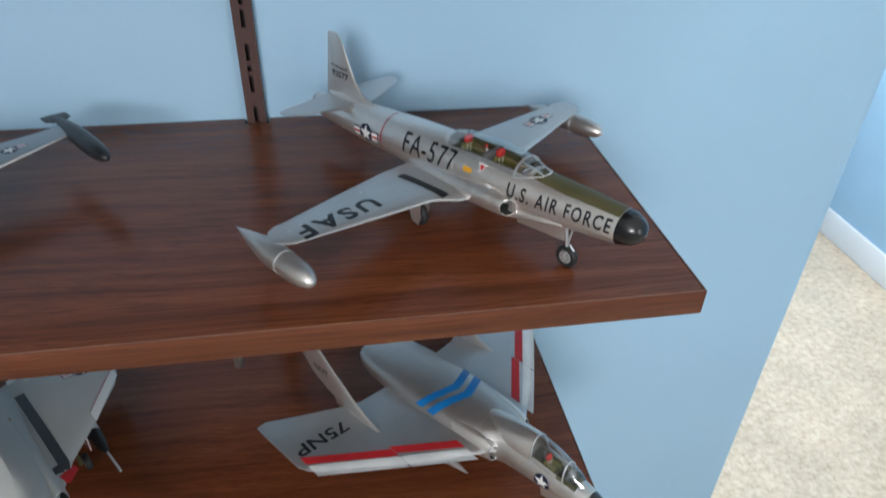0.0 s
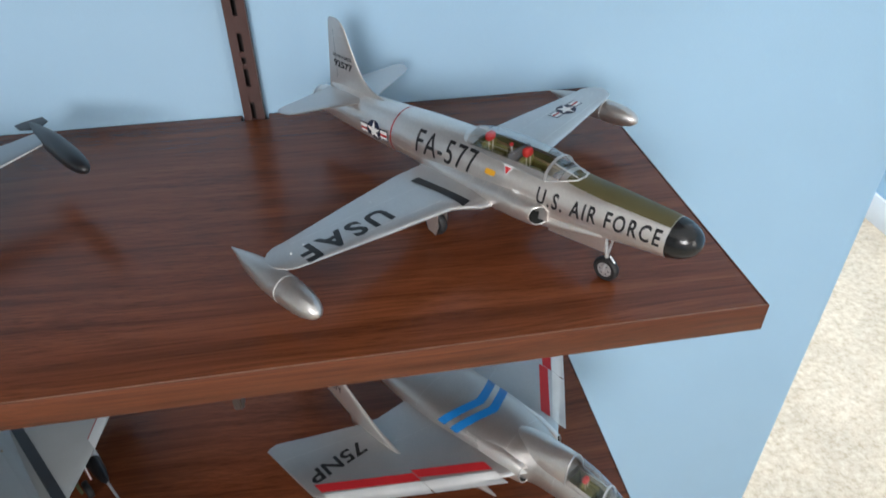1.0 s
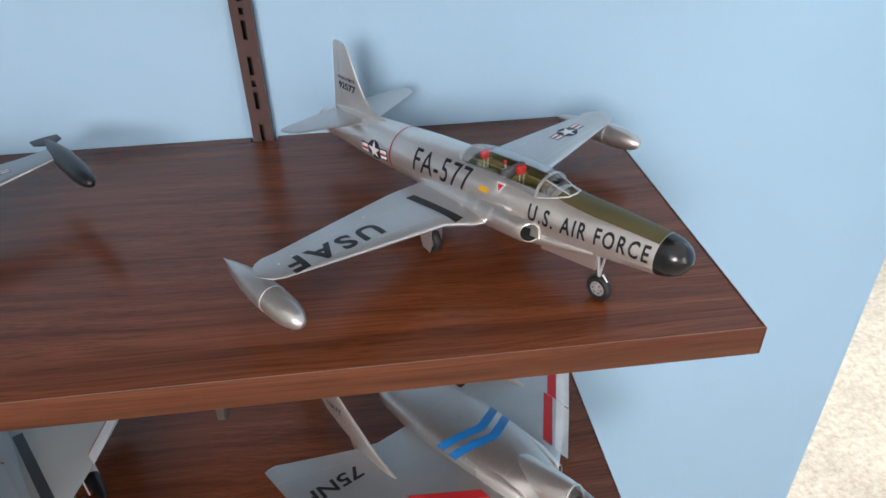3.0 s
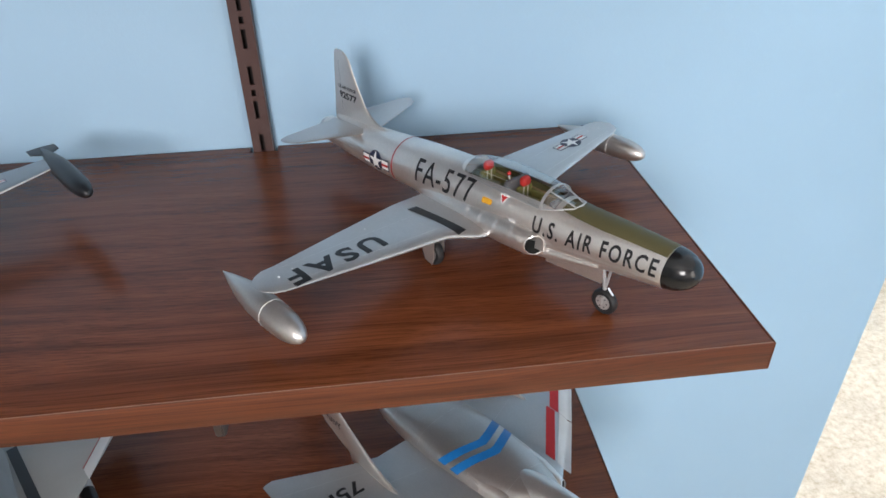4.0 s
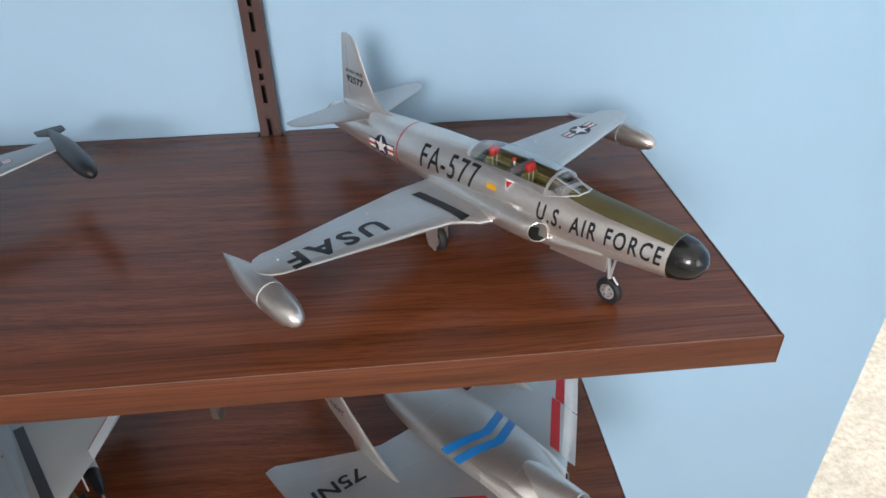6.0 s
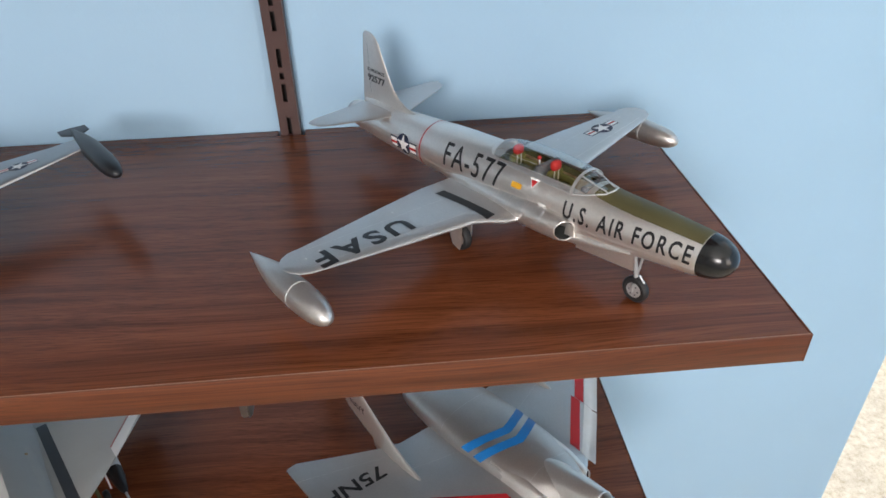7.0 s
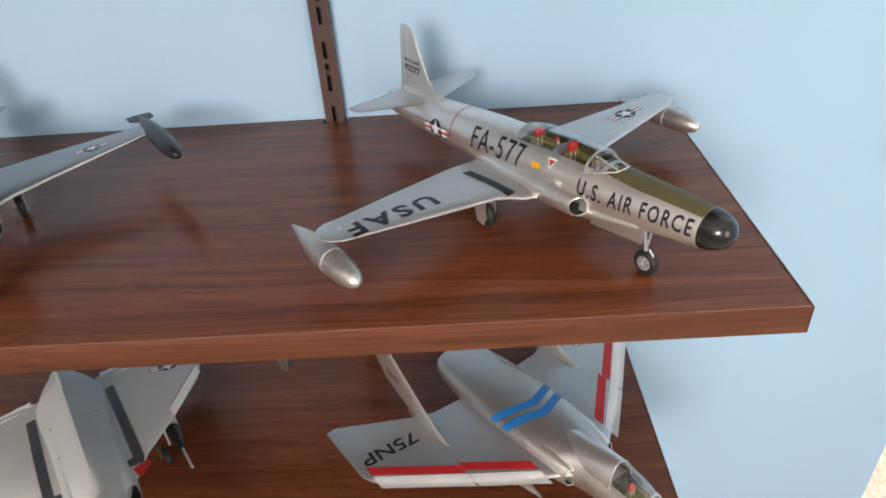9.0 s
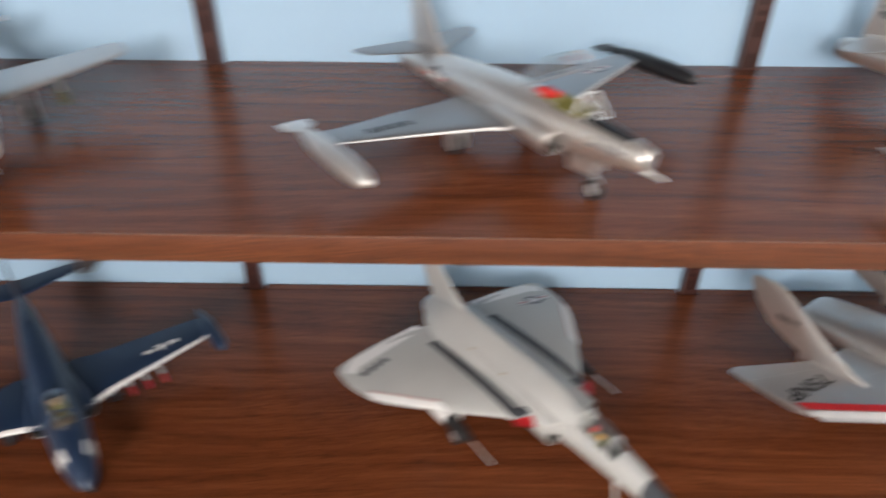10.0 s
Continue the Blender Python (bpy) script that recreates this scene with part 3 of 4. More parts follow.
def build_f94():
    jet = thing("model_jet", pose(0.0633, -0.0517, SHELF_Z, 0, 0, -54.3), "silver two-seat model jet with black nose and olive panel", "model airplane", "model jets")
    body = Body([(-13, 28, 7.6, 7.6), (0, 28.5, 9, 9), (20, 29.5, 10.8, 10.8), (40, 30.5, 12.4, 12.4), (66, 31.8, 14, 13.6), (90, 33.2, 14.6, 14.6), (120, 34.8, 14.8, 14.9),
                 (150, 36, 15, 15.4), (170, 36.6, 14.4, 15.2), (186, 36.8, 13.4, 13.8), (206, 38.4, 11.9, 12.3), (224, 39.7, 10.6, 10.8), (235, 40.4, 9.8, 9.8), (239.5, 40.7, 9.1, 9.1),
                 (243, 40.9, 7.8, 7.8), (245.8, 41.1, 5.9, 5.9), (247.4, 41.2, 3.8, 3.8), (248.2, 41.3, 1.8, 1.8), (248.4, 41.3, 0.4, 0.4)])
    fus = part("fuselage", cut_top(body.mesh(-13, 236), 125, 178, 8.6, 45), SILVER, jet, "brushed silver fuselage")
    part("radome", body.mesh(236, 248.4, 0.9), RADOME, jet, "glossy black rounded nose")
    n = 16
    xs = [235.8 - i * (235.8 - 182) / 24 for i in range(25)]
    olive = []
    for i, x in enumerate(xs):
        half = 39 - 8 * max(0, (i - 14) / 10)
        olive.append([body.point(x, -half + 2 * half * k / n, 0.1) for k in range(n + 1)])
    part("anti_glare_panel", loft(olive, cap=False, closed=False), OLIVE, fus, "matt olive anti-glare panel")
    # tail pipe
    part("tail_pipe", turned([(-16.5, 5.6), (-16.5, 6.3), (-12.0, 7.4), (-12.0, 6.4), (-15.5, 5.7)], 28, "x", (0, 0, 28), cap=False), SILVER_DULL, jet, "darker metal tail pipe")
    # dark disc painted as the shade within the pipe
    bm = bmesh.new()
    bm.faces.new([bm.verts.new(Vector((-12.5, 6.3 * math.cos(a * 0.3), 28 + 6.3 * math.sin(a * 0.3))) * MM) for a in range(21)])
    part("tail_pipe_shade", bm, LINE_DARK, jet)
    # markings on the side
    word = lay(lettering("U.S. AIR FORCE", 8.2, 62.5, 0.022, 1.26), on_body(body, 202.5, 76, 0.12, 0.6))
    part("lettering", word, BLACK, fus, "black lettering U.S. AIR FORCE")
    part("lettering", lay(lettering("FA-577", 13.2, 43.5, 0.006, 1.1), on_body(body, 110, 68, 0.12, 0.3)), BLACK, fus, "black lettering FA-577")
    for side in (1, -1):
        deg = 92 if side > 0 else 268
        roundel(fus, lambda k, d=deg: on_body(body, 51.5, d, 0.12 + k, 2), 6.4)
    part("lettering", lay(lettering("U.S. AIR FORCE", 8.2, 62.5, 0.022, 1.26), on_body(body, 202.5, 284, 0.12, -0.6, -1)), BLACK, fus, "black lettering U.S. AIR FORCE")
    part("red_band", ring_line(body, 67.0, 0.9, 0, 360, 0.14), RED, fus, "thin red band round the rear fuselage")
    part("yellow_mark", lay(flat([[(-3.4, -1.1), (-2.4, -1.5), (2.6, -1.5), (3.4, -0.6), (3.2, 1.2), (1.0, 1.5), (-3.0, 1.4)]]), on_body(body, 142, 72, 0.13, 1)), YELLOW, fus, "yellow rescue marking")
    tri = lambda r, y=0: [[(-r, r * 0.8 + y), (r, r * 0.8 + y), (0, -r * 0.95 + y)]]
    part("triangle_mark", lay(flat(tri(3.0)), on_body(body, 151.5, 57, 0.13, 1), 0.8), WHITE_DECAL, fus, "white triangle marking")
    part("triangle_mark", lay(flat(tri(2.0)), on_body(body, 151.5, 57, 0.25, 1), 0.8), RED, fus, "red triangle marking")
    part("white_mark", lay(flat([rect(-2.2, -1.5, 2.2, 1.5)]), on_body(body, 160.0, 88, 0.9, 1)), LINE_LIGHT, fus)
    for x, a, b in ((84, 20, 130), (101, 15, 60), (130, 50, 120), (139, 50, 72), (150, 50, 72), (162, 52, 80), (194, 45, 120), (213, 48, 70), (225, 100, 150), (28, 10, 160), (108, 92, 118)):
        part("panel_line", ring_line(body, x, 0.22, a, b, 0.08), LINE_LIGHT, fus)
    for x0, x1, d in ((84, 150, 22), (195, 236, 106), (196, 224, 118), (30, 66, 60), (70, 120, 104)):
        part("panel_line", long_line(body, x0, x1, d, 0.22, 0.08), LINE_LIGHT, fus)
    # wings
    plan = [(10, 150, 57, 25.3, 0.11), (22, 147, 53.4, 26.2, 0.105), (28, 142, 48, 26.8, 0.11), (34, 138.2, 43.8, 27.2, 0.12), (70, 133.6, 33.8, 29.4, 0.12), (110, 128, 21.6, 31.9, 0.11),
            (117, 127, 20.2, 32.3, 0.10), (121.6, 125.0, 16, 32.6, 0.09), (124.4, 121.6, 9.8, 32.8, 0.08), (125.4, 118.8, 4.0, 32.9, 0.08)]
    for side in (-1, 1):
        wing = Wing(plan, side, y=-3.4)
        w = part("wing", wing.mesh(), SILVER_DULL, jet, "aluminium painted wing")
        if side < 0:
            part("lettering", lay(lettering("USAF", 12.0, 51, 0.034, 1.25), on_wing(wing, 121.6, 86.6, 0.5)), BLACK, w, "black lettering USAF")
        else:
            roundel(w, lambda k, g=wing: on_wing(g, 117, 87, 0, 0.12 + k), 6.2)
        part("walkway", lay(flat([[(-2.7, -19), (3.3, -19), (3.0, -6), (2.2, 6), (1.2, 17), (-4.2, 17), (-3.2, 6), (-2.8, -6)]]), on_wing(wing, 123.6, 27.6)), BLACK, w, "black wing walkway")
        ln = bmesh.new()
        for a, b in (((113, 34), (110, 110)), ((131, 34), (124, 114))):
            d = 0.12
            rings = []
            for i in range(21):
                u = i / 20
                x, s = a[0] + (b[0] - a[0]) * u, a[1] + (b[1] - a[1]) * u
                rings.append([wing.top(x - d, s, 0.07), wing.top(x + d, s, 0.07)])
            loft(rings, False, False, ln)
        part("panel_line", ln, LINE_LIGHT, w)
        for x, s in ((115, 106), (117, 114), (107, 60)):
            p = wing.top(x, s, 0.0)
            dot = bmesh.new()
            bmesh.ops.create_icosphere(dot, subdivisions=2, radius=0.45 * MM, matrix=Matrix.Translation(p))
            part("fastener", dot, LINE_LIGHT, w)
        jet_tank(jet, "tip_tank", 78.5, 147.0, side * 122.4 - 3.8, 21.4, 6.7, SILVER_MATT, seam=123, label="silver teardrop tip tank")
        inlet(jet, side, [(175.5, 16.9, 31.0, 3.9, 5.2), (172.5, 16.6, 30.8, 4.6, 6.0), (158, 14.6, 29.8, 6.2, 7.0), (140, 12.8, 28.2, 6.7, 7.0), (112, 10.8, 26.8, 6.2, 6.4), (80, 6.5, 26.8, 5.6, 5.5)], SILVER, 0.85, (131, 141, 152, 163))
        plate = [(179.0, 28.0), (178.4, 33.6), (174.0, 34.6), (173.4, 27.0)]
        part("splitter_plate", loft([[Vector((x, side * (14.0 + o), z)) * MM for x, z in plate] for o in (-0.35, 0.35)]), SILVER, jet, "silver splitter plate in the air intake")
        groove = []
        for i in range(9):
            x = 178 + 3.2 * i
            groove.append([body.point(x, side_deg(side, 106 - i * 0.6 - d), 0.16) for d in (0, 1.4 - 0.12 * i)])
        part("intake_crease", loft(groove, False, False), LINE_LIGHT, jet)
        spl = Body([(164, 25.0, 4.6, 4.6), (178, 26.2, 4.0, 3.9), (192, 28.2, 2.6, 2.6), (206, 30.2, 0.5, 0.6)], side * 9.4)
        part("intake_fairing", spl.mesh(164, 206, 3, 24), SILVER, jet)
        part("tailplane", Wing([(4, 33, 34, 39.5, 0.09), (10, 31, 30, 39.6, 0.09), (42, 19.6, 14.6, 40.6, 0.09), (46.6, 16.6, 10, 40.8, 0.08), (48.6, 13, 4.5, 40.9, 0.08)], side).mesh(), SILVER_DULL, jet)
        main_gear(jet, 119, side * 33.5, 27, 7.2, 4.6, SILVER, inboard=True)
    fairing = Body([(-2, 39.4, 1.5, 1.2), (10, 39.4, 4.4, 2.6), (26, 39.4, 5, 3), (37, 39, 1.4, 1)])
    part("tail_fairing", fairing.mesh(-2, 37, 3, 20), SILVER, jet)
    fin = Wing([(36, 62, 67, 0, 0.05), (43, 54, 58.5, 0, 0.045), (45, 40, 44.2, 0, 0.055), (48, 33, 36.8, 0, 0.065), (53, 27.6, 30.8, 0, 0.075), (61, 22.8, 25.2, 0, 0.08), (71, 17.8, 19.1, 0, 0.085),
                (77.5, 15.2, 15.8, 0, 0.085), (80.6, 12.4, 12.4, 0, 0.085), (82.3, 9.4, 8.0, 0, 0.08), (82.8, 7.2, 4, 0, 0.08)], upright=True)
    f = part("tail_fin", fin.mesh(), SILVER, jet, "silver upright tail fin")
    for txt, h, w, z, x in (("US AIR FORCE", 2.0, 18, 60.4, 11.0), ("92577", 4.4, 18, 55.4, 11.6)):
        for sg in (-1, 1):
            part("lettering", lay(lettering(txt, h, w, 0.035), lambda u, v, z=z, x=x, s=sg: fin.top(x + (u if s < 0 else -u), z + v, 0.1, s)), BLACK, f, "small black serial lettering")
    part("rudder_line", lay(flat([rect(-0.12, -15, 0.12, 15)]), lambda u, v: fin.top(4.5 + u - v * 0.02, 61 + v, 0.06, -1)), LINE_DARK, f)
    # canopy and cockpit
    cockpit_tub(jet, 124, 180, 8.8, 36, 47.6)
    jet_seat(jet, 130, 37.6)
    jet_seat(jet, 154.5, 37.6)
    bm = bmesh.new()
    for x in (147, 175):
        box(bm, x * MM, -8.0 * MM, 40 * MM, (x + 3) * MM, 8.0 * MM, 50.5 * MM, 0.001)
    part("instrument_panel", bm, LINE_DARK, jet, "dark instrument panels")
    bm = bmesh.new()
    for sy in (-1, 1):
        box(bm, 122 * MM, (sy * 7.6 - 1.6) * MM, 37 * MM, 175 * MM, (sy * 7.6 + 1.6) * MM, 44 * MM, 0.0006)
    part("side_console", bm, TAN, jet, "tan side consoles")
    shell = Body([(114, 46.4, 3.0, 1.8), (116, 46.6, 6.0, 3.2), (120, 46.8, 8.4, 5.4), (128, 47, 10.0, 7.5), (140, 47.2, 10.8, 8.9), (152, 47.2, 11.0, 9.2), (163, 47.2, 10.9, 8.7), (172.5, 47.2, 10.6, 7.6)])
    xs = [114 + (172.5 - 114) * i / 22 for i in range(23)]
    part("canopy", loft([[shell.point(x, -96 + 192 * k / 24) for k in range(25)] for x in xs], cap=False, closed=False), GLASS, jet, "clear bubble canopy")
    fr = bmesh.new()
    arch = [[shell.point(x, -98 + 196 * k / 28, lift) for k in range(29)] for x, lift in ((171.9, 0.1), (171.9, 0.3), (173.5, 0.3), (173.5, 0.1))]
    loft(arch, False, False, fr)
    for s in (-1, 1):
        bars(fr, [shell.point(x, s * 93, 0.1) / MM for x in xs[5:]], 0.25)
        bars(fr, [(173.0, s * 10.6, 46.8), (180, s * 8.0, 48.3), (186.6, s * 4.4, 49.9)], 0.5)
        bars(fr, [(173.5, s * 4.8, 53.9), (186.3, s * 3.0, 50.3)], 0.35)
    bars(fr, [(186.6, -4.4, 49.9), (188.0, 0, 50.7), (186.6, 4.4, 49.9)], 0.5)
    part("canopy_frame", fr, HUB, jet, "pale silver canopy frame")
    rear = [[shell.point(x, -96 + 192 * k / 24, 0.12) for k in range(25)] for x in (114, 115, 116, 118, 119.5, 121)]
    part("canopy_fairing", loft(rear, False, False), SILVER, jet, "silver fairing behind the canopy")
    kn = bmesh.new()
    rod(kn, (146.5, -1.5, 42), (145.0, -2.2, 51.6), 0.5)
    rod(kn, (146.5, -1.5, 42), (149.0, -4.2, 50.2), 0.45)
    stick = part("canopy_jack", kn, LINE_LIGHT, jet, "pale strut between the seats")
    kb = bmesh.new()
    bmesh.ops.create_icosphere(kb, subdivisions=2, radius=0.0011, matrix=Matrix.Translation((0.145, -0.0022, 0.0522)))
    part("knob", kb, SEAT_RED, stick, "small red knob")
    bm = bmesh.new()
    for quad in ([(173.5, -4.8, 53.9), (173.5, 4.8, 53.9), (186.3, 3.0, 50.3), (186.3, -3.0, 50.3)], [(173, -4.8, 53.9), (186.3, -3, 50.3), (185.3, -4.2, 49.8), (172.5, -10.7, 46.8)],
                 [(173, 4.8, 53.9), (186.3, 3, 50.3), (185.3, 4.2, 49.8), (172.5, 10.7, 46.8)]):
        bm.faces.new([bm.verts.new(Vector(p) * MM) for p in quad])
    part("windscreen", bm, GLASS, jet, "clear windscreen")
    # undercarriage
    nose_gear(jet, 206, 30, 6.6, 4.2)
    prof = [(175, 24.5), (207, 28.5), (207, 20.5), (175, 17.5)]
    for y in (-6.5, 6.5):
        part("gear_door", loft([[Vector((x, y + o, z)) * MM for x, z in prof] for o in (-0.4, 0.4)]), SILVER, jet, "silver nose wheel door")
    return jet


build_f94()


def skin_strip(wing, a, b, width, lift, n=24):
    """A strip on a wing between two points (x, span), width measured fore and aft."""
    rings = []
    for i in range(n + 1):
        u = i / n
        x, s = a[0] + (b[0] - a[0]) * u, a[1] + (b[1] - a[1]) * u
        rings.append([wing.top(x - width * k / 4, s, lift) for k in range(5)])
    return loft(rings, False, False)


def build_cutlass():
    jet = thing("model_jet", pose(0.1792, -0.2088, 0.9530, 0, -6.4, -55.0), "silver tailless model jet with blue chevrons and red wing bands", "model airplane", "model jets")
    body = Body([(-166, 1.5, 17, 9.2, 2.4), (-162, 1.5, 19.5, 10.2, 2.6), (-150, 1.5, 22.5, 11.2, 2.6), (-120, 1.5, 25.5, 13, 2.6), (-85, 0.5, 27, 14.8, 2.5), (-50, -1, 26, 16.4, 2.4), (-25, -2.5, 21, 16.5, 2.2), (-8, -4, 14.5, 15.5, 2.1),
                 (15, -6.5, 12.5, 14.2), (35, -8.5, 10.8, 12), (55, -10.5, 8.2, 9), (66, -11.8, 5.6, 6), (73, -12.4, 2.8, 3), (76, -12.6, 0.4, 0.4)])
    fus = part("fuselage", cut_top(body.mesh(-166, 57), 12, 47, 7.2, -2), SILVER_MATT, jet, "silver fuselage")
    part("nose_cone", body.mesh(57, 76, 1.5), RADOME, jet, "glossy black nose cone")
    for s in (-1, 1):
        part("tail_pipe", turned([(-169, 5.0), (-169, 5.8), (-162, 6.6), (-162, 5.6)], 24, "x", (0, s * 8, 0.5), cap=False), SILVER_DULL, jet, "metal jet pipe")
        # each bore closed by a disc coloured like its inner shade
        bm = bmesh.new()
        bm.faces.new([bm.verts.new(Vector((-166.4, s * 8 + 5.2 * math.cos(a * 0.3), 0.5 + 5.2 * math.sin(a * 0.3))) * MM) for a in range(21)])
        part("tail_pipe_shade", bm, LINE_DARK, jet)
        inlet(jet, s, [(-14, 17.6, -2.4, 4.2, 6.8), (-17, 17.6, -2.2, 5.2, 8.2), (-32, 18.0, -1.4, 7.2, 11.0), (-60, 18.5, -1, 8.0, 12.4), (-95, 14, 0, 7, 11)], SILVER)
        lip = turned([(-16.4, 7.1), (-15.2, 7.3), (-14.6, 7.2), (-14.6, 6.8)], 24, "x", (0, s * 17.6, -2.4), cap=False)
        for v in lip.verts:
            v.co.y = (s * 17.6 + (v.co.y / MM - s * 17.6) * 0.62) * MM
        part("intake_ring", lip, HUB, jet, "polished intake ring")
        plan = [(12, -10, 112, -1.5, 0.085), (50, -37.5, 87, -1.0, 0.08), (66, -49.5, 82, -0.6, 0.075), (88, -68, 76, -0.2, 0.07), (114, -90, 69.5, 0.2, 0.065), (119, -96, 63.5, 0.3, 0.06), (122, -103, 55.5, 0.3, 0.05)]
        wing = Wing(plan, s)
        w = part("wing", wing.mesh(), SILVER_DULL, jet, "dull silver swept wing")
        for a, b in (((-30.2, 30), (-61.6, 67)), ((-58.6, 67.4), (-100.4, 117))):
            part("red_band", skin_strip(wing, a, b, 8.4, 0.14), RED, w, "red band behind the slat")
        for a, b in (((-18.2, 30), (-47.5, 67)), ((-48.2, 67.8), (-88.5, 117))):
            le = bmesh.new()
            rings = []
            for i in range(21):
                u = i / 20
                x, sp = a[0] + (b[0] - a[0]) * u, a[1] + (b[1] - a[1]) * u
                rings.append([wing.top(x - 11.6 * k / 6 + 1.5, sp, 0.35) for k in range(7)] + [wing.top(x - 12.0 + 1.5, sp, 0.15)])
            part("slat", loft(rings, False, False, le), LINE_LIGHT, w, "pale silver leading edge slat")
        part("panel_line", skin_strip(wing, (-120, 66), (-143, 122), 0.3, 0.08), LINE_LIGHT, w)
        part("panel_line", skin_strip(wing, (-88, 30), (-98, 60), 0.25, 0.08), LINE_LIGHT, w)
        if s < 0:
            part("lettering", lay(lettering("75NP", 12.5, 42, 0.02), on_wing(wing, -112.5, 95, -4, 0.13)), BLACK, w, "black lettering 75NP")
        else:
            roundel(w, lambda k, g=wing: on_wing(g, -108, 92, 0, 0.12 + k), 6.5)
        fin = Wing([(-6, -80, 60, 0, 0.06), (1.5, -83, 58, 0, 0.075), (6, -98, 54, 0, 0.075), (14, -114, 54, 0, 0.075), (30, -136, 46, 0, 0.075), (44, -153, 35, 0, 0.07), (49, -160, 27, 0, 0.065), (51, -167, 17, 0, 0.06)], upright=True, y=s * 62)
        f = part("tail_fin", fin.mesh(), SILVER, jet, "silver fin standing on the wing")
        for sg in (-1, 1):
            part("lettering", lay(lettering("NAVY", 6.0, 19, 0.015), lambda u, v, g=sg, q=fin: q.top(-152 + (u if g < 0 else -u), 25 + v, 0.1, g)), BLACK, f, "black lettering NAVY")
        part("star_disc", lay(flat([disc(0, 0, 6.2)]), on_body(body, 24, 90 if s < 0 else 270, 0.12), 1.0), INSIGNIA_BLUE, fus)
        part("star_mark", lay(flat(star_polys(0, 0, 6.0)), on_body(body, 24, 90 if s < 0 else 270, 0.24), 1.0), WHITE_DECAL, fus)
        tk = part("underwing_tank", turned([(-104, 0.8), (-98, 3.4), (-84, 4.6), (-62, 4.8), (-46, 3.6), (-34, 1.6), (-27, 0.4)], 18, "x", (0, s * 32, -21)), SILVER, jet, "silver pointed underwing tank")
        part("pylon", loft([[Vector((x, s * 32 + o, z)) * MM for x, z in ((-86, -4), (-54, -4), (-58, -18), (-82, -18))] for o in (-0.8, 0.8)]), SILVER_DULL, tk)
        # undercarriage
        gx, zf = -100, -42.2
        bm = bmesh.new()
        rod(bm, (gx, s * 34, -4), (gx, s * 34, zf + 7), 1.2)
        part("main_leg", bm, HUB, jet)
        wheel(jet, gx, s * 38, zf + 7.2, 7.2, 4.6)
        part("gear_door", loft([[Vector((gx + a, s * 29 + o, z)) * MM for a, z in ((-9, -6), (9, -6), (7, -26), (-6, -28))] for o in (-0.4, 0.4)]), SILVER, jet)
    # chevrons over the back
    for k in (0, 1):
        n, rings = 28, []
        for i in range(n + 1):
            deg = -74 + 148 * i / n
            x = -68 - 12.0 * k + 12.0 * (1 - abs(deg) / 62)
            rings.append([body.point(x + o, deg, 0.14) for o in (-3.6, -1.2, 1.2, 3.6)])
        part("chevron", loft(rings, False, False), BLUE_STRIPE, fus, "bright blue chevron stripe")
    for x, a, b in ((-30, -70, 70), (-108, -80, 80), (-140, -80, 80), (5, 30, 120), (48, 30, 150)):
        part("panel_line", ring_line(body, x, 0.25, a, b, 0.08), LINE_LIGHT, fus)
    vent = bmesh.new()
    for k in range(9):
        x = -28 + k * 1.5
        p = body.point(x, 58 + k * 2, 0.2)
        box(vent, p.x - 0.0004, p.y - 0.0004, p.z - 0.0004, p.x + 0.0004, p.y + 0.0004, p.z + 0.0004)
    tagged(part("vent_holes", vent, WHITE_DECAL, fus), "", "", "", "stuff")
    # cockpit
    hump = Body([(-46, 4, 3, 7), (-34, 4, 10.5, 10.2), (-14, 3.5, 11.4, 13.6), (2, 3, 10.8, 16.4), (12, 2.2, 9.8, 17.8), (26, 0.5, 8.8, 17.2), (40, -2, 7.6, 13), (52, -4.4, 4.6, 7), (57, -5, 1.6, 3.4)])
    xs = [-46 + 58 * i / 16 for i in range(17)]
    part("canopy_fairing", loft([[hump.point(x, -100 + 200 * k / 24) for k in range(25)] for x in xs], cap=False, closed=False), SILVER, jet)
    xs = [12 + 44 * i / 16 for i in range(17)]
    part("canopy", loft([[hump.point(x, -100 + 200 * k / 24) for k in range(25)] for x in xs], cap=False, closed=False), GLASS, jet, "clear canopy")
    fr = bmesh.new()
    for x in (12.2, 38):
        bars(fr, [hump.point(x, -98 + 196 * k / 20) / MM for k in range(21)], 0.6)
    for s in (-1, 1):
        bars(fr, [hump.point(x, s * 96) / MM for x in xs], 0.5)
    part("canopy_frame", fr, SILVER_DULL, jet)
    cockpit_tub(jet, 12, 47, 7, -12, 2)
    jet_seat(jet, 22, -6, SEAT_RED, 0.9)
    part("instrument_panel", box(bmesh.new(), 38 * MM, -5.5 * MM, -8 * MM, 41 * MM, 5.5 * MM, 4 * MM, 0.0008), LINE_DARK, jet)
    zf = -57.1
    bm = bmesh.new()
    rod(bm, (30, 0, -18), (33, 0, zf + 6), 1.2)
    rod(bm, (22, 0, -18), (32, 0, zf + 22), 0.7)
    part("nose_leg", bm, HUB, jet)
    wheel(jet, 33, 0, zf + 6, 6, 4)
    for y in (-5, 5):
        part("gear_door", loft([[Vector((x, y + o, z)) * MM for x, z in ((18, -20), (38, -21), (37, -30), (19, -29))] for o in (-0.35, 0.35)]), SILVER, jet)


SKY_Z, SKY_PITCH = 0.955, 6.0


def sky_ground(x):
    """The lower shelf's height in the delta jet's own axes, at x."""
    p = radians(SKY_PITCH)
    return ((LOW_Z - SKY_Z) / MM - x * math.sin(p)) / math.cos(p)


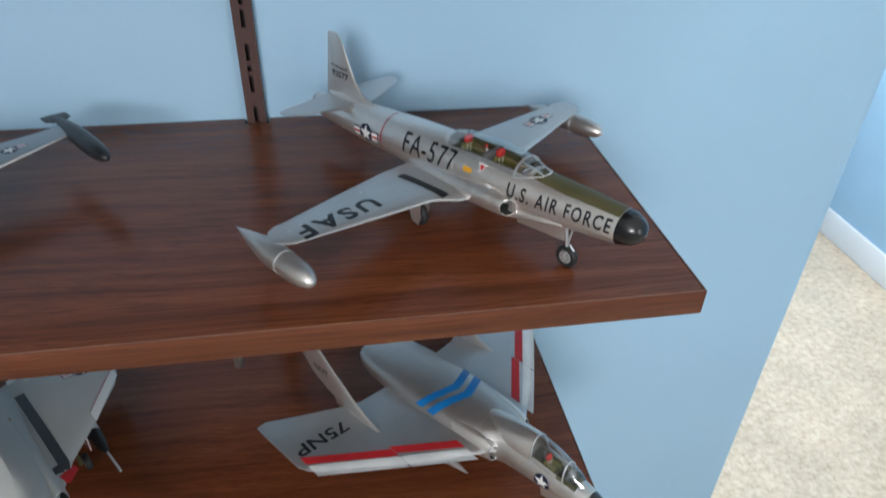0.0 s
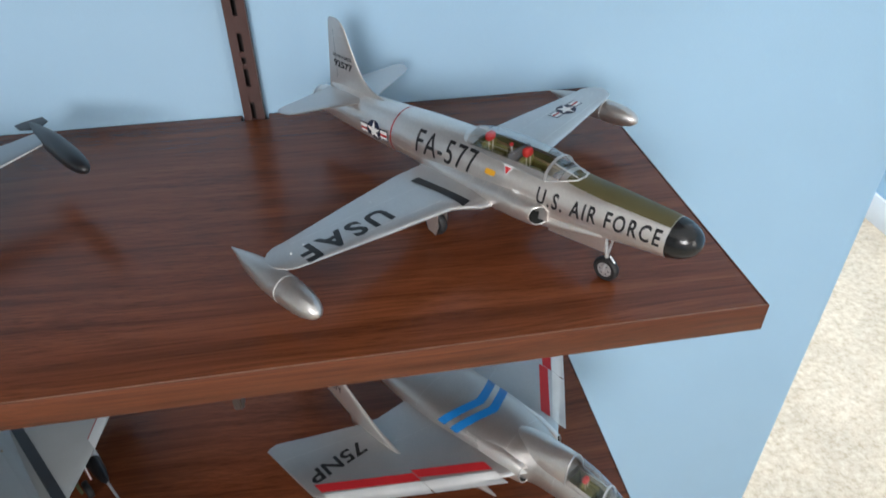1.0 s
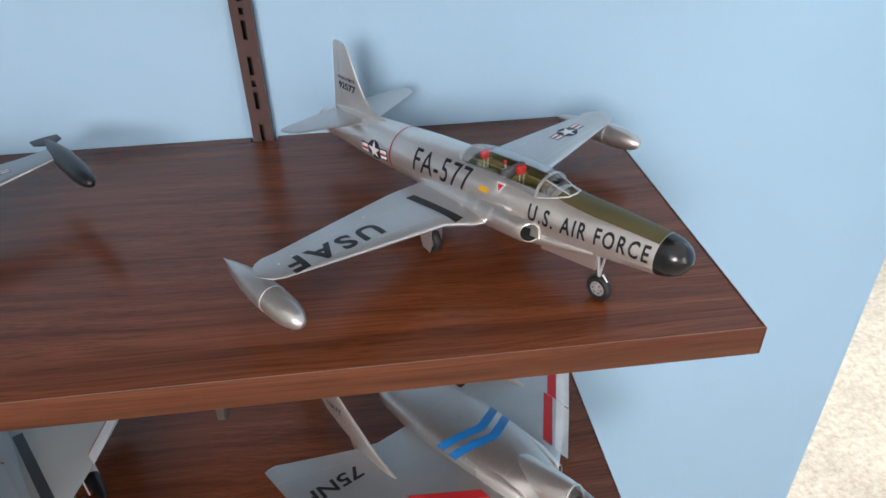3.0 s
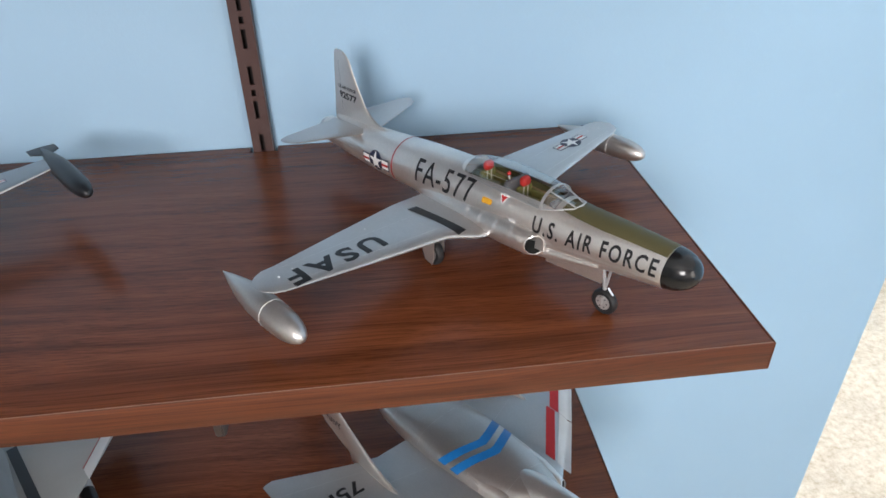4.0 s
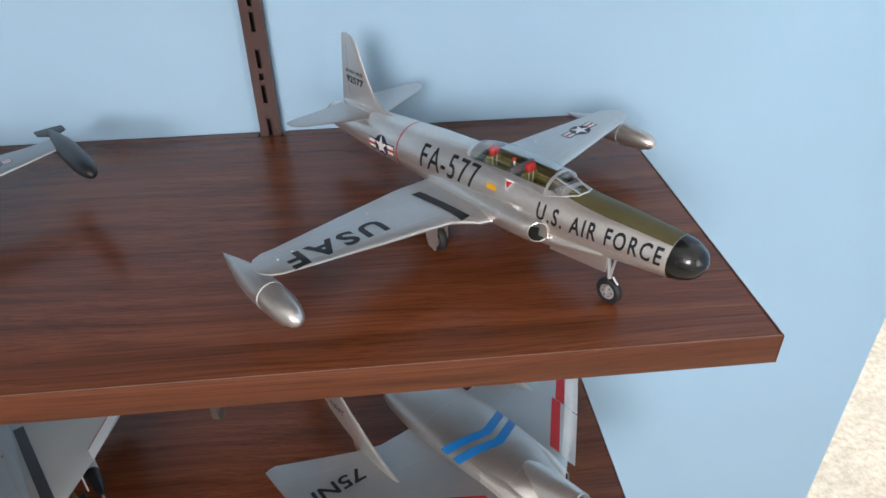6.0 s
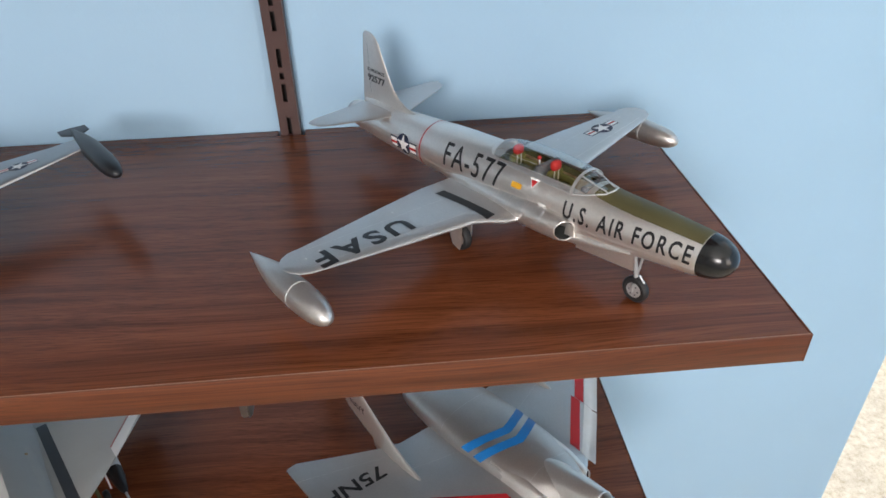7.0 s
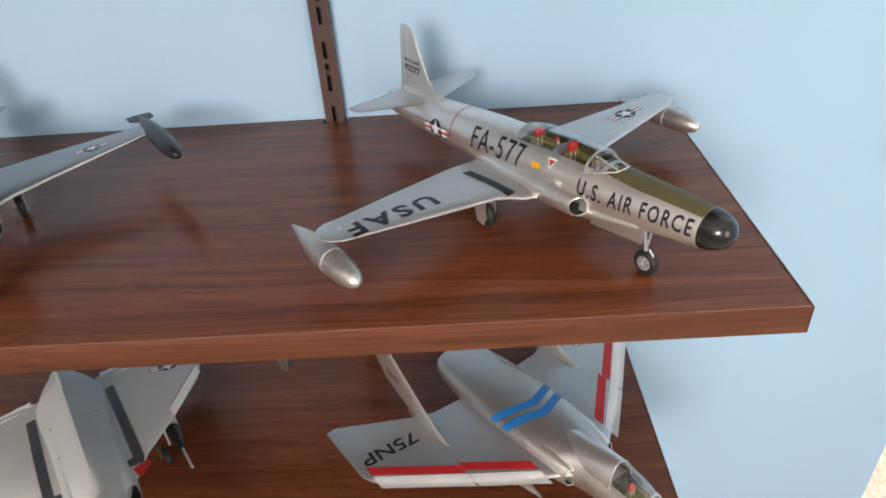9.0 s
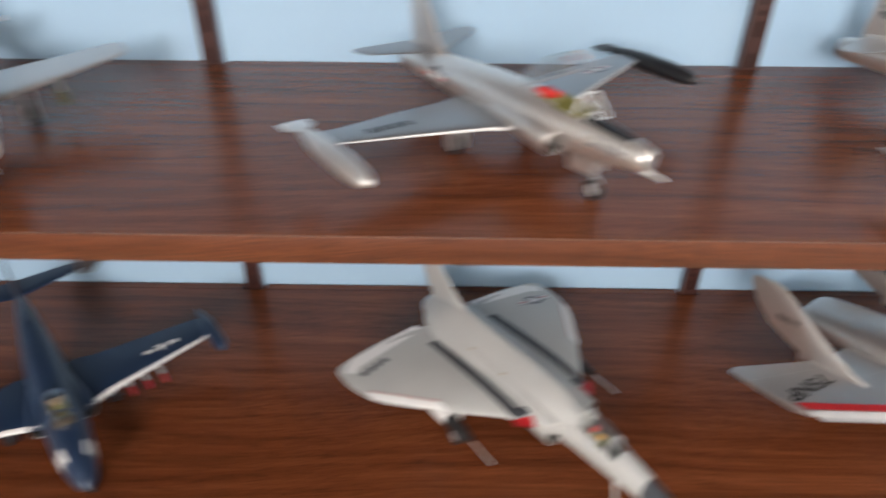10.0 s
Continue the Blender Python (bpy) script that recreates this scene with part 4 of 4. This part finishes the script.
def build_skyray():
    jet = thing("model_jet", pose(-0.1545, -0.1990, SKY_Z, 0, -SKY_PITCH, -55), "pale grey delta-winged model jet with dark stripes and white edges", "model airplane", "model jets")
    body = Body([(-140, 2, 9, 10), (-125, 1.5, 14, 12.5), (-95, 1, 19, 14, 2.2), (-60, 0, 22, 14.5, 2.4), (-20, -1, 22, 14.5, 2.5), (5, -1.5, 19, 14.5, 2.4), (24, -2, 13.5, 14), (50, -4, 11, 12.5), (80, -7, 8.2, 9.5), (100, -9, 5.8, 6.6),
                 (116, -10.5, 3, 3.4), (124, -11, 0.4, 0.4)])
    fus = part("fuselage", cut_top(body.mesh(-140, 88), 38, 66, 7, 0), GREY, jet, "pale grey fuselage")
    part("nose_cone", body.mesh(88, 124, 1.5), GREY_DARK, jet, "dark nose cone")
    part("tail_pipe", turned([(-146, 7.6), (-146, 8.6), (-138, 9.2), (-138, 7.8)], 24, "x", (0, 0, 2), cap=False), SILVER_DULL, jet)
    # shade of the hollow pipe, painted on a flat disc
    bm = bmesh.new()
    bm.faces.new([bm.verts.new(Vector((-141, 8 * math.cos(a * 0.3), 2 + 8 * math.sin(a * 0.3))) * MM) for a in range(21)])
    part("tail_pipe_shade", bm, LINE_DARK, jet)
    ridge = Body([(-140, 2, 11, 11, 1.6), (-126, 2, 19, 15, 1.35), (-108, 2, 24, 20.5, 1.15), (-70, 1, 25.5, 22, 1.12), (-20, 0, 25, 22, 1.18), (8, -1, 21, 20.5, 1.35), (24, -1.5, 14, 18, 1.7), (36, -2, 9, 17.5, 2.0)])
    part("spine", ridge.mesh(-140, 36, 4, 32), GREY, jet, "broad ridged grey back")
    fin = Wing([(6, -62, 80, 0, 0.05), (16, -74, 70, 0, 0.055), (22, -92, 56, 0, 0.06), (34, -112, 42, 0, 0.065), (52, -134, 28, 0, 0.07), (58, -142, 19, 0, 0.07), (60, -148, 10, 0, 0.07)], upright=True)
    part("tail_fin", fin.mesh(), GREY, jet, "grey swept fin")
    hood = Body([(22, 4, 5, 9.5), (32, 4, 8, 12.5), (45, 3, 8.4, 14), (58, 1, 7.8, 12.5), (70, -2, 5, 7.5), (76, -3, 2, 4)])
    for a, b, name, mat in ((20, 36, "canopy_fairing", GREY), (36, 75, "canopy", GLASS)):
        xs = [a + (b - a) * i / 12 for i in range(13)]
        part(name, loft([[hood.point(x, -98 + 196 * k / 20) for k in range(21)] for x in xs], cap=False, closed=False), mat, jet)
    fr = bmesh.new()
    for x in (36.2, 60):
        bars(fr, [hood.point(x, -96 + 192 * k / 20) / MM for k in range(21)], 0.6)
    part("canopy_frame", fr, GREY, jet)
    cockpit_tub(jet, 38, 66, 6.6, -9, 3, GREY_DARK)
    jet_seat(jet, 44, -4, SEAT_RED, 0.85)
    part("seat_pad", box(bmesh.new(), 46 * MM, -2 * MM, 2 * MM, 50 * MM, 2 * MM, 5 * MM, 0.0008), YELLOW, jet, "yellow seat pad")
    for s in (-1, 1):
        plan = [(12, 22, 140, 0.5, 0.075), (22, 16, 140, 0.5, 0.075), (34, -4, 124, 0.2, 0.075), (48, -20, 110, -1.2, 0.07), (62, -37, 94, -2.8, 0.065), (76, -55, 76, -4.6, 0.06), (88, -71, 59, -6.2, 0.055), (94, -84, 45, -7, 0.05), (98, -98, 28, -7.5, 0.05), (99.4, -108, 14, -7.7, 0.05)]
        wing = Wing(plan, s)
        w = part("wing", wing.mesh(), GREY, jet, "pale grey rounded delta wing")
        foot = [[(-3.4, -50), (3.4, -50), (3.4, 48), (-3.4, 48)], [(-3.4, 48), (3.4, 48), (1.0, 56), (-13, 56), (-11, 51)]]
        part("stripe", lay(flat(foot), on_wing(wing, -51, 28.5, 0, 0.16), 3.0), GREY_DARK, w, "dark walkway stripe")
        part("elevon", lay(flat([[(26, -1), (95, -1), (90, 12), (26, 8.5)]]), lambda u, v, g=wing: g.top(-128 + v + (0 if u < 85 else (u - 85) * 0.9), u, 0.14), 3.0), WHITE_DECAL, w, "white trailing edge")
        part("slat", skin_strip(wing, (-33, 60), (-80, 93), 10.0, 0.2), WHITE_DECAL, w, "white leading edge slat")
        part("red_line", skin_strip(wing, (-43.5, 60), (-90, 92.5), 0.9, 0.26), RED, w, "thin red outline")
        part("red_mark", lay(flat([[(0, 0), (11, -6), (12, -1), (3, 7)]]), lambda u, v, g=wing: g.top(8 + v * 1.2, 22 + u, 0.35), 2.0), RED, w, "red intake warning mark")
        if s > 0:
            roundel(w, lambda k, g=wing: on_wing(g, -102, 74, 0, 0.14 + k), 7.2)
        else:
            bars_of_text = [rect(-11 + 6 * k, -3.2, -7 + 6 * k, 3.2) for k in range(4)]
            part("lettering", lay(flat(bars_of_text), on_wing(wing, -108, 76, 6, 0.14)), GREY_DARK, w, "faded dark writing on the wing")
        inlet(jet, s, [(24, 17, -3, 4.4, 9.5), (20, 16.5, -3, 5.4, 10.6), (0, 15.5, -2, 6.6, 12), (-30, 13, -1, 7, 12.5)], GREY)
        pod = turned([(-92, 0.6), (-86, 3.4), (-74, 5.2), (-50, 5.6), (-38, 5.2)], 20, "x", (0, s * 56, -15))
        pd = part("underwing_tank", pod, WHITE_DECAL, jet, "white underwing tank")
        part("tank_nose", turned([(-38, 5.2), (-26, 4.2), (-16, 2.4), (-12, 1.0)], 20, "x", (0, s * 56, -15)), BLACK, pd, "black tank nose")
        rb = bmesh.new()
        rod(rb, (-12, s * 56, -15), (10, s * 56, -17), 0.8)
        part("probe", rb, HUB, pd)
        part("pylon", loft([[Vector((x, s * 56 + o, z)) * MM for x, z in ((-72, -1), (-40, -1), (-44, -11), (-68, -11))] for o in (-1, 1)]), GREY, pd)
        bm = bmesh.new()
        rod(bm, (-48, s * 40, -6), (-48, s * 42, sky_ground(-48) + 7), 1.2)
        rod(bm, (-58, s * 40, -6), (-48, s * 42, -28), 0.7)
        part("main_leg", bm, COCKPIT, jet, "green main undercarriage leg")
        wheel(jet, -48, s * 46, sky_ground(-48) + 7, 7, 4.4)
        dr = part("gear_door", loft([[Vector((x, s * 50 + o, z)) * MM for x, z in ((-58, -4), (-32, -4), (-36, -26), (-52, -28))] for o in (-0.5, 0.5)]), WHITE_DECAL, jet, "white undercarriage door")
        part("red_edge", loft([[Vector((x, s * 50 + o, z)) * MM for x, z in ((-40, -14), (-34, -14), (-36.2, -26.4), (-41, -27))] for o in (-0.65, 0.65)]), RED, dr)
    bm = bmesh.new()
    for x, d in ((-30, 40), (-64, -38), (-66, 44)):
        p = body.point(x, d, 0.0)
        bmesh.ops.create_cone(bm, cap_ends=True, segments=10, radius1=0.0013, radius2=0.001, depth=0.0008, matrix=Matrix.Translation(p))
    tagged(part("vent_holes", bm, TAN, fus), "", "", "", "stuff")
    bm = bmesh.new()
    rod(bm, (62, 0, -14), (66, 0, sky_ground(66) + 5), 1.1)
    part("nose_leg", bm, HUB, jet)
    wheel(jet, 66, 0, sky_ground(66) + 5.6, 5.6, 3.6)


def build_f80():
    jet = thing("model_jet", pose(-0.164, -0.1895, SHELF_Z, 0, 0, -54.3), "silver single-seat model jet with open canopy and dark tip tanks", "model airplane", "model jets")
    body = Body([(-152, 27, 6.4, 6.4), (-140, 28, 7.6, 7.8), (-115, 29.5, 10, 10.2), (-85, 31, 12.2, 12.4), (-50, 32.2, 13.6, 13.8), (-20, 33, 13.8, 14), (5, 33.2, 12, 13.2), (25, 33.6, 9.8, 11.4), (42, 34.6, 7.8, 8.8), (53, 35.2, 6.4, 7.0), (57.5, 35.4, 5.4, 5.8), (59, 35.4, 4.2, 4.4)])
    fus = part("fuselage", cut_top(body.mesh(-152, 59), -14, 17, 6.6, 40), SILVER, jet, "silver fuselage")
    part("tail_pipe", turned([(-156, 4.6), (-156, 5.4), (-151, 6.2), (-151, 5)], 24, "x", (0, 0, 27), cap=False), SILVER_DULL, jet)
    n = 12
    part("anti_glare_panel", loft([[body.point(20 + i * 1.6, -34 + 68 * k / n, 0.1) for k in range(n + 1)] for i in range(18)], False, False), BLACK, fus, "black anti-glare panel")
    roundel(fus, lambda k: on_body(body, -105, 90, 0.12 + k), 6)
    part("gun_bay", lay(flat([rect(-10, -0.6, 10, 0.6), rect(-10, 3, 10, 3.5), rect(4, -3, 4.5, 4)]), on_body(body, 38, 80, 0.15)), LINE_DARK, fus)
    for s in (-1, 1):
        plan = [(9, -18, 60, 25, 0.11), (18, -22, 55, 25.8, 0.11), (26, -27, 47, 26.4, 0.12), (60, -36, 35, 28.6, 0.12), (98, -45, 21, 31, 0.11), (112, -49, 17, 31.8, 0.1)]
        wing = Wing(plan, s)
        w = part("wing", wing.mesh(), GREY_METAL, jet, "dull grey metal wing")
        le = bmesh.new()
        rings = []
        for i in range(25):
            sp = 20 + 91 * i / 24
            a, c, z, t = wing.section(sp)
            rings.append([wing.top(a - c * u, sp, 0.12, sg) for sg, u in ((1, 0.012), (1, 0.004), (1, 0.0), (-1, 0.004))])
        part("leading_edge", loft(rings, False, False, le), LINE_LIGHT, w, "bright bare metal leading edge")
        if s > 0:
            roundel(w, lambda k, g=wing: on_wing(g, -52, 78, 0, 0.12 + k), 5)
        else:
            part("lettering", lay(flat([rect(-13, -3.4, -8, 3.4), rect(-6, -3.4, -1, 3.4), rect(1, -3.4, 6, 3.4), rect(8, -3.4, 13, 3.4)]), on_wing(wing, -52, 76, 0)), GREY_DARK, w)
        jet_tank(jet, "tip_tank", -88, -3, s * 116, 31.0, 5.8, DARK_TANK if s > 0 else SILVER, fin=True, label="dark painted tip tank" if s > 0 else "pale silver tip tank")
        inlet(jet, s, [(8, 13.5, 28, 4.6, 6.4), (5, 13.2, 28.2, 5.6, 7.4), (-12, 11.5, 29, 6.4, 8), (-45, 9, 29, 5.6, 7)], SILVER)
        part("tailplane", Wing([(3, -116, 30, 40, 0.09), (38, -132, 17, 40.5, 0.09), (44, -138, 10, 40.8, 0.08), (46, -142, 4, 40.9, 0.08)], s).mesh(), GREY_METAL, jet)
        main_gear(jet, -58, s * 26, 26, 7, 4.4, SILVER)
    fin = Wing([(34, -96, 52, 0, 0.06), (42, -108, 38, 0, 0.075), (48, -116, 31, 0, 0.08), (74, -132, 18, 0, 0.08), (80, -137, 12, 0, 0.08), (82, -141, 6, 0, 0.08)], upright=True)
    part("tail_fin", fin.mesh(), SILVER, jet)
    cockpit_tub(jet, -14, 17, 6.4, 34, 46, SEAT)
    jet_seat(jet, -7, 36, SEAT_RED, 0.85)
    part("rear_deck", box(bmesh.new(), -20 * MM, -4 * MM, 43 * MM, -12 * MM, 4 * MM, 48 * MM, 0.001), SEAT_RED, jet, "red cover behind the seat")
    hood = Body([(-32, 44, 3, 4), (-24, 44.5, 7, 8.6), (-10, 45, 8, 11.4), (4, 45.2, 7.8, 11), (12, 45.4, 7.2, 9.4)])
    xs = [-32 + 44 * i / 14 for i in range(15)]
    can = part("canopy", loft([[hood.point(x, -92 + 184 * k / 20) for k in range(21)] for x in xs], cap=False, closed=False), GLASS, jet, "clear canopy hinged open")
    fr = bmesh.new()
    for s in (-1, 1):
        bars(fr, [hood.point(x, s * 90) / MM for x in xs], 0.5)
    bars(fr, [hood.point(12, -92 + 184 * k / 20) / MM for k in range(21)], 0.5)
    cf = part("canopy_frame", fr, SILVER_DULL, can)
    turn = Matrix.Translation((-0.032, 0, 0.046)) @ Matrix.Rotation(radians(-26), 4, "Y") @ Matrix.Translation((0.032, 0, -0.046))
    can.data.transform(turn)
    cf.data.transform(turn)
    bm = bmesh.new()
    for quad in ([(16, -4, 55.5), (16, 4, 55.5), (28, 2.6, 46.4), (28, -2.6, 46.4)], [(16, -4, 55.5), (28, -2.6, 46.4), (26, -6, 43.8), (14, -7.6, 46)], [(16, 4, 55.5), (28, 2.6, 46.4), (26, 6, 43.8), (14, 7.6, 46)]):
        bm.faces.new([bm.verts.new(Vector(p) * MM) for p in quad])
    ws = part("windscreen", bm, GLASS, jet, "clear windscreen")
    fr = bmesh.new()
    bars(fr, [(14, -7.6, 46), (16, -4, 55.5), (16, 4, 55.5), (14, 7.6, 46)], 0.6)
    bars(fr, [(16, -4, 55.5), (28, -2.6, 46.4), (28, 2.6, 46.4), (16, 4, 55.5)], 0.5)
    part("windscreen_frame", fr, LINE_LIGHT, ws)
    # opening drawn as a flat dark disc on the nose end
    bm = bmesh.new()
    bm.faces.new([bm.verts.new(Vector((59.2, 3.7 * math.cos(a * 0.3), 35.4 + 3.9 * math.sin(a * 0.3))) * MM) for a in range(21)])
    part("nose_disc", bm, LINE_DARK, jet, "flat dark disc drawn as an open nose")
    bm = bmesh.new()
    rod(bm, (54, 0, 30), (69, 0, 29.6), 0.8)
    rod(bm, (48, 0, 28.5), (60, 0, 29.8), 1.3)
    part("pitot_probe", bm, LINE_LIGHT, jet)
    nose_gear(jet, 27, 26, 6, 3.8)
    for y in (-4.5, 4.5):
        part("gear_door", loft([[Vector((x, y + o, z)) * MM for x, z in ((10, 21), (29, 23), (29, 16), (12, 14))] for o in (-0.4, 0.4)]), SILVER, jet)


def build_panther():
    jet = thing("model_jet", pose(-0.449, -0.259, LOW_Z, 0, 0, -53), "dark sea blue model jet with rockets under silver-edged wings", "model airplane", "model jets")
    body = Body([(-225, 42, 3, 4), (-205, 41, 6, 8), (-170, 38, 10, 12), (-130, 35, 13.5, 15), (-90, 33, 14.5, 15.5), (-55, 33, 13.5, 14.5), (-30, 32.5, 11.5, 12.5), (-12, 32, 8, 8.8), (-3, 31.8, 4, 4.4), (0, 31.8, 0.6, 0.6)])
    fus = part("fuselage", cut_top(body.mesh(-225, 0), -80, -48, 6.6, 40), NAVY, jet, "glossy dark blue fuselage")
    for s in (-1, 1):
        plan = [(10, -72, 62, 29, 0.1), (24, -76, 58, 29.6, 0.1), (34, -80, 50, 30.2, 0.11), (70, -85, 40, 33, 0.11), (108, -90, 29, 36, 0.1), (114, -93, 24, 36.5, 0.09)]
        wing = Wing(plan, s)
        w = part("wing", wing.mesh(), NAVY, jet, "dark blue straight wing")
        rings = []
        for i in range(25):
            sp = 22 + 90 * i / 24
            a, c, z, t = wing.section(sp)
            rings.append([wing.top(a - c * u, sp, 0.12, sg) for sg, u in ((1, 0.07), (1, 0.03), (1, 0.008), (1, 0.0), (-1, 0.01), (-1, 0.04))])
        part("leading_edge", loft(rings, False, False), LINE_LIGHT, w, "bare silver leading edge")
        part("star_mark", lay(flat(star_polys(0, 0, 6) + [rect(6, -2, 13, 2), rect(-13, -2, -6, 2)]), on_wing(wing, -102, 78, 0, 0.13)), WHITE_DECAL, w, "white star and bars")
        jet_tank(jet, "tip_tank", -132, -70, s * 117, 36, 5.6, NAVY, label="dark blue tip tank")
        part("tailplane", Wing([(2, -186, 26, 66, 0.09), (42, -196, 15, 67, 0.08), (50, -200, 8, 67.2, 0.08)], s).mesh(), NAVY, jet)
        for k, sp in enumerate((48, 60, 72)):
            r = turned([(-112, 1.4), (-88, 1.4)], 12, "x", (0, s * sp, 20))
            rk = part("rocket", r, GREY, jet, "grey underwing rocket")
            part("rocket_tip", turned([(-88, 1.6), (-82, 1.5), (-78, 0.5)], 12, "x", (0, s * sp, 20)), RED, rk, "red rocket tip")
            part("rocket_rail", box(bmesh.new(), -104 * MM, (s * sp - 0.5) * MM, 21 * MM, -96 * MM, (s * sp + 0.5) * MM, 30 * MM), GREY, rk)
        part("side_bars", lay(flat([rect(-9, -5 + 4.2 * k, 3, -2.6 + 4.2 * k) for k in range(3)]), on_body(body, -24, 62 if s < 0 else 298, 0.14)), WHITE_DECAL, fus, "pale painted bars")
        inlet(jet, s, [(-70, 17, 31, 5, 6), (-74, 16.5, 31, 6, 7), (-95, 13, 31, 6, 8), (-120, 9, 31, 5, 7)], NAVY)
        main_gear(jet, -105, s * 34, 30, 6.5, 4, NAVY)
    fin = Wing([(44, -158, 68, 0, 0.06), (52, -176, 48, 0, 0.07), (68, -188, 36, 0, 0.07), (84, -199, 24, 0, 0.07), (90, -205, 14, 0, 0.07)], upright=True)
    part("tail_fin", fin.mesh(), NAVY, jet)
    cockpit_tub(jet, -80, -48, 6.4, 36, 46, TAN)
    jet_seat(jet, -72, 37, TAN, 0.85)
    hood = Body([(-90, 43, 4, 5), (-78, 44, 7.6, 11), (-64, 44, 7.8, 12.4), (-52, 43.4, 6.6, 9), (-42, 42, 3, 4)])
    xs = [-90 + 48 * i / 14 for i in range(15)]
    part("canopy", loft([[hood.point(x, -94 + 188 * k / 20) for k in range(21)] for x in xs], cap=False, closed=False), GLASS, jet)
    fr = bmesh.new()
    for x in (-56, -80):
        bars(fr, [hood.point(x, -92 + 184 * k / 20) / MM for k in range(21)], 0.6)
    part("canopy_frame", fr, NAVY, jet)
    nose_gear(jet, -28, 24, 5.4, 3.6)


def build_far_jet():
    jet = thing("model_jet", pose(-0.508, -0.154, SHELF_Z, 0, 0, -54), "dull silver straight-winged model jet with underwing stores", "model airplane", "model jets")
    body = Body([(-120, 30, 6, 6), (-80, 32, 10.5, 11), (-40, 33, 13, 14), (0, 33, 13.6, 14.2), (40, 32.4, 12.6, 13), (70, 32, 10.4, 10.6), (88, 32, 8.4, 8.4)])
    part("fuselage", body.mesh(-120, 88), SILVER_DULL, jet, "dull silver fuselage")
    part("nose_ring", turned([(86, 8.4), (90, 8.0), (91, 7.0), (80, 6.2)], 24, "x", (0, 0, 32), cap=False), LINE_LIGHT, jet)
    # dark disc stands in for the shaded depth of the nose
    bm = bmesh.new()
    bm.faces.new([bm.verts.new(Vector((82, 7.2 * math.cos(a * 0.3), 32 + 7.2 * math.sin(a * 0.3))) * MM) for a in range(21)])
    part("nose_shade", bm, LINE_DARK, jet)
    for s in (-1, 1):
        part("wing", Wing([(8, 18, 56, 28, 0.1), (60, 6, 40, 33, 0.1), (92, -1, 29, 37, 0.09), (97, -6, 20, 37.6, 0.08)], s).mesh(), SILVER_DULL, jet, "dull silver straight wing")
        st = part("underwing_store", turned([(-26, 0.6), (-20, 2.6), (0, 3.4), (14, 2.6), (20, 0.6)], 18, "x", (0, s * 52, 20)), OLIVE, jet, "olive underwing store")
        part("pylon", loft([[Vector((x, s * 52 + o, z)) * MM for x, z in ((-16, 31), (8, 31), (5, 22), (-12, 22))] for o in (-0.9, 0.9)]), SILVER_DULL, st)
        main_gear(jet, -8, s * 30, 29, 6.8, 4.2, SILVER_DULL)
        part("tailplane", Wing([(3, -86, 26, 44, 0.09), (42, -96, 13, 45, 0.08)], s).mesh(), SILVER_DULL, jet)
    part("tail_fin", Wing([(36, -72, 44, 0, 0.07), (60, -90, 26, 0, 0.07), (78, -100, 15, 0, 0.07)], upright=True).mesh(), SILVER_DULL, jet)
    hood = Body([(-10, 44, 3, 4), (4, 44.6, 7, 10), (20, 44.6, 7.2, 11), (34, 43, 4, 5)])
    xs = [-10 + 44 * i / 12 for i in range(13)]
    part("canopy", loft([[hood.point(x, -94 + 188 * k / 20) for k in range(21)] for x in xs], cap=False, closed=False), GLASS, jet)
    nose_gear(jet, 62, 24, 5.6, 3.6)


build_cutlass()
build_skyray()
build_f80()
build_panther()
build_far_jet()
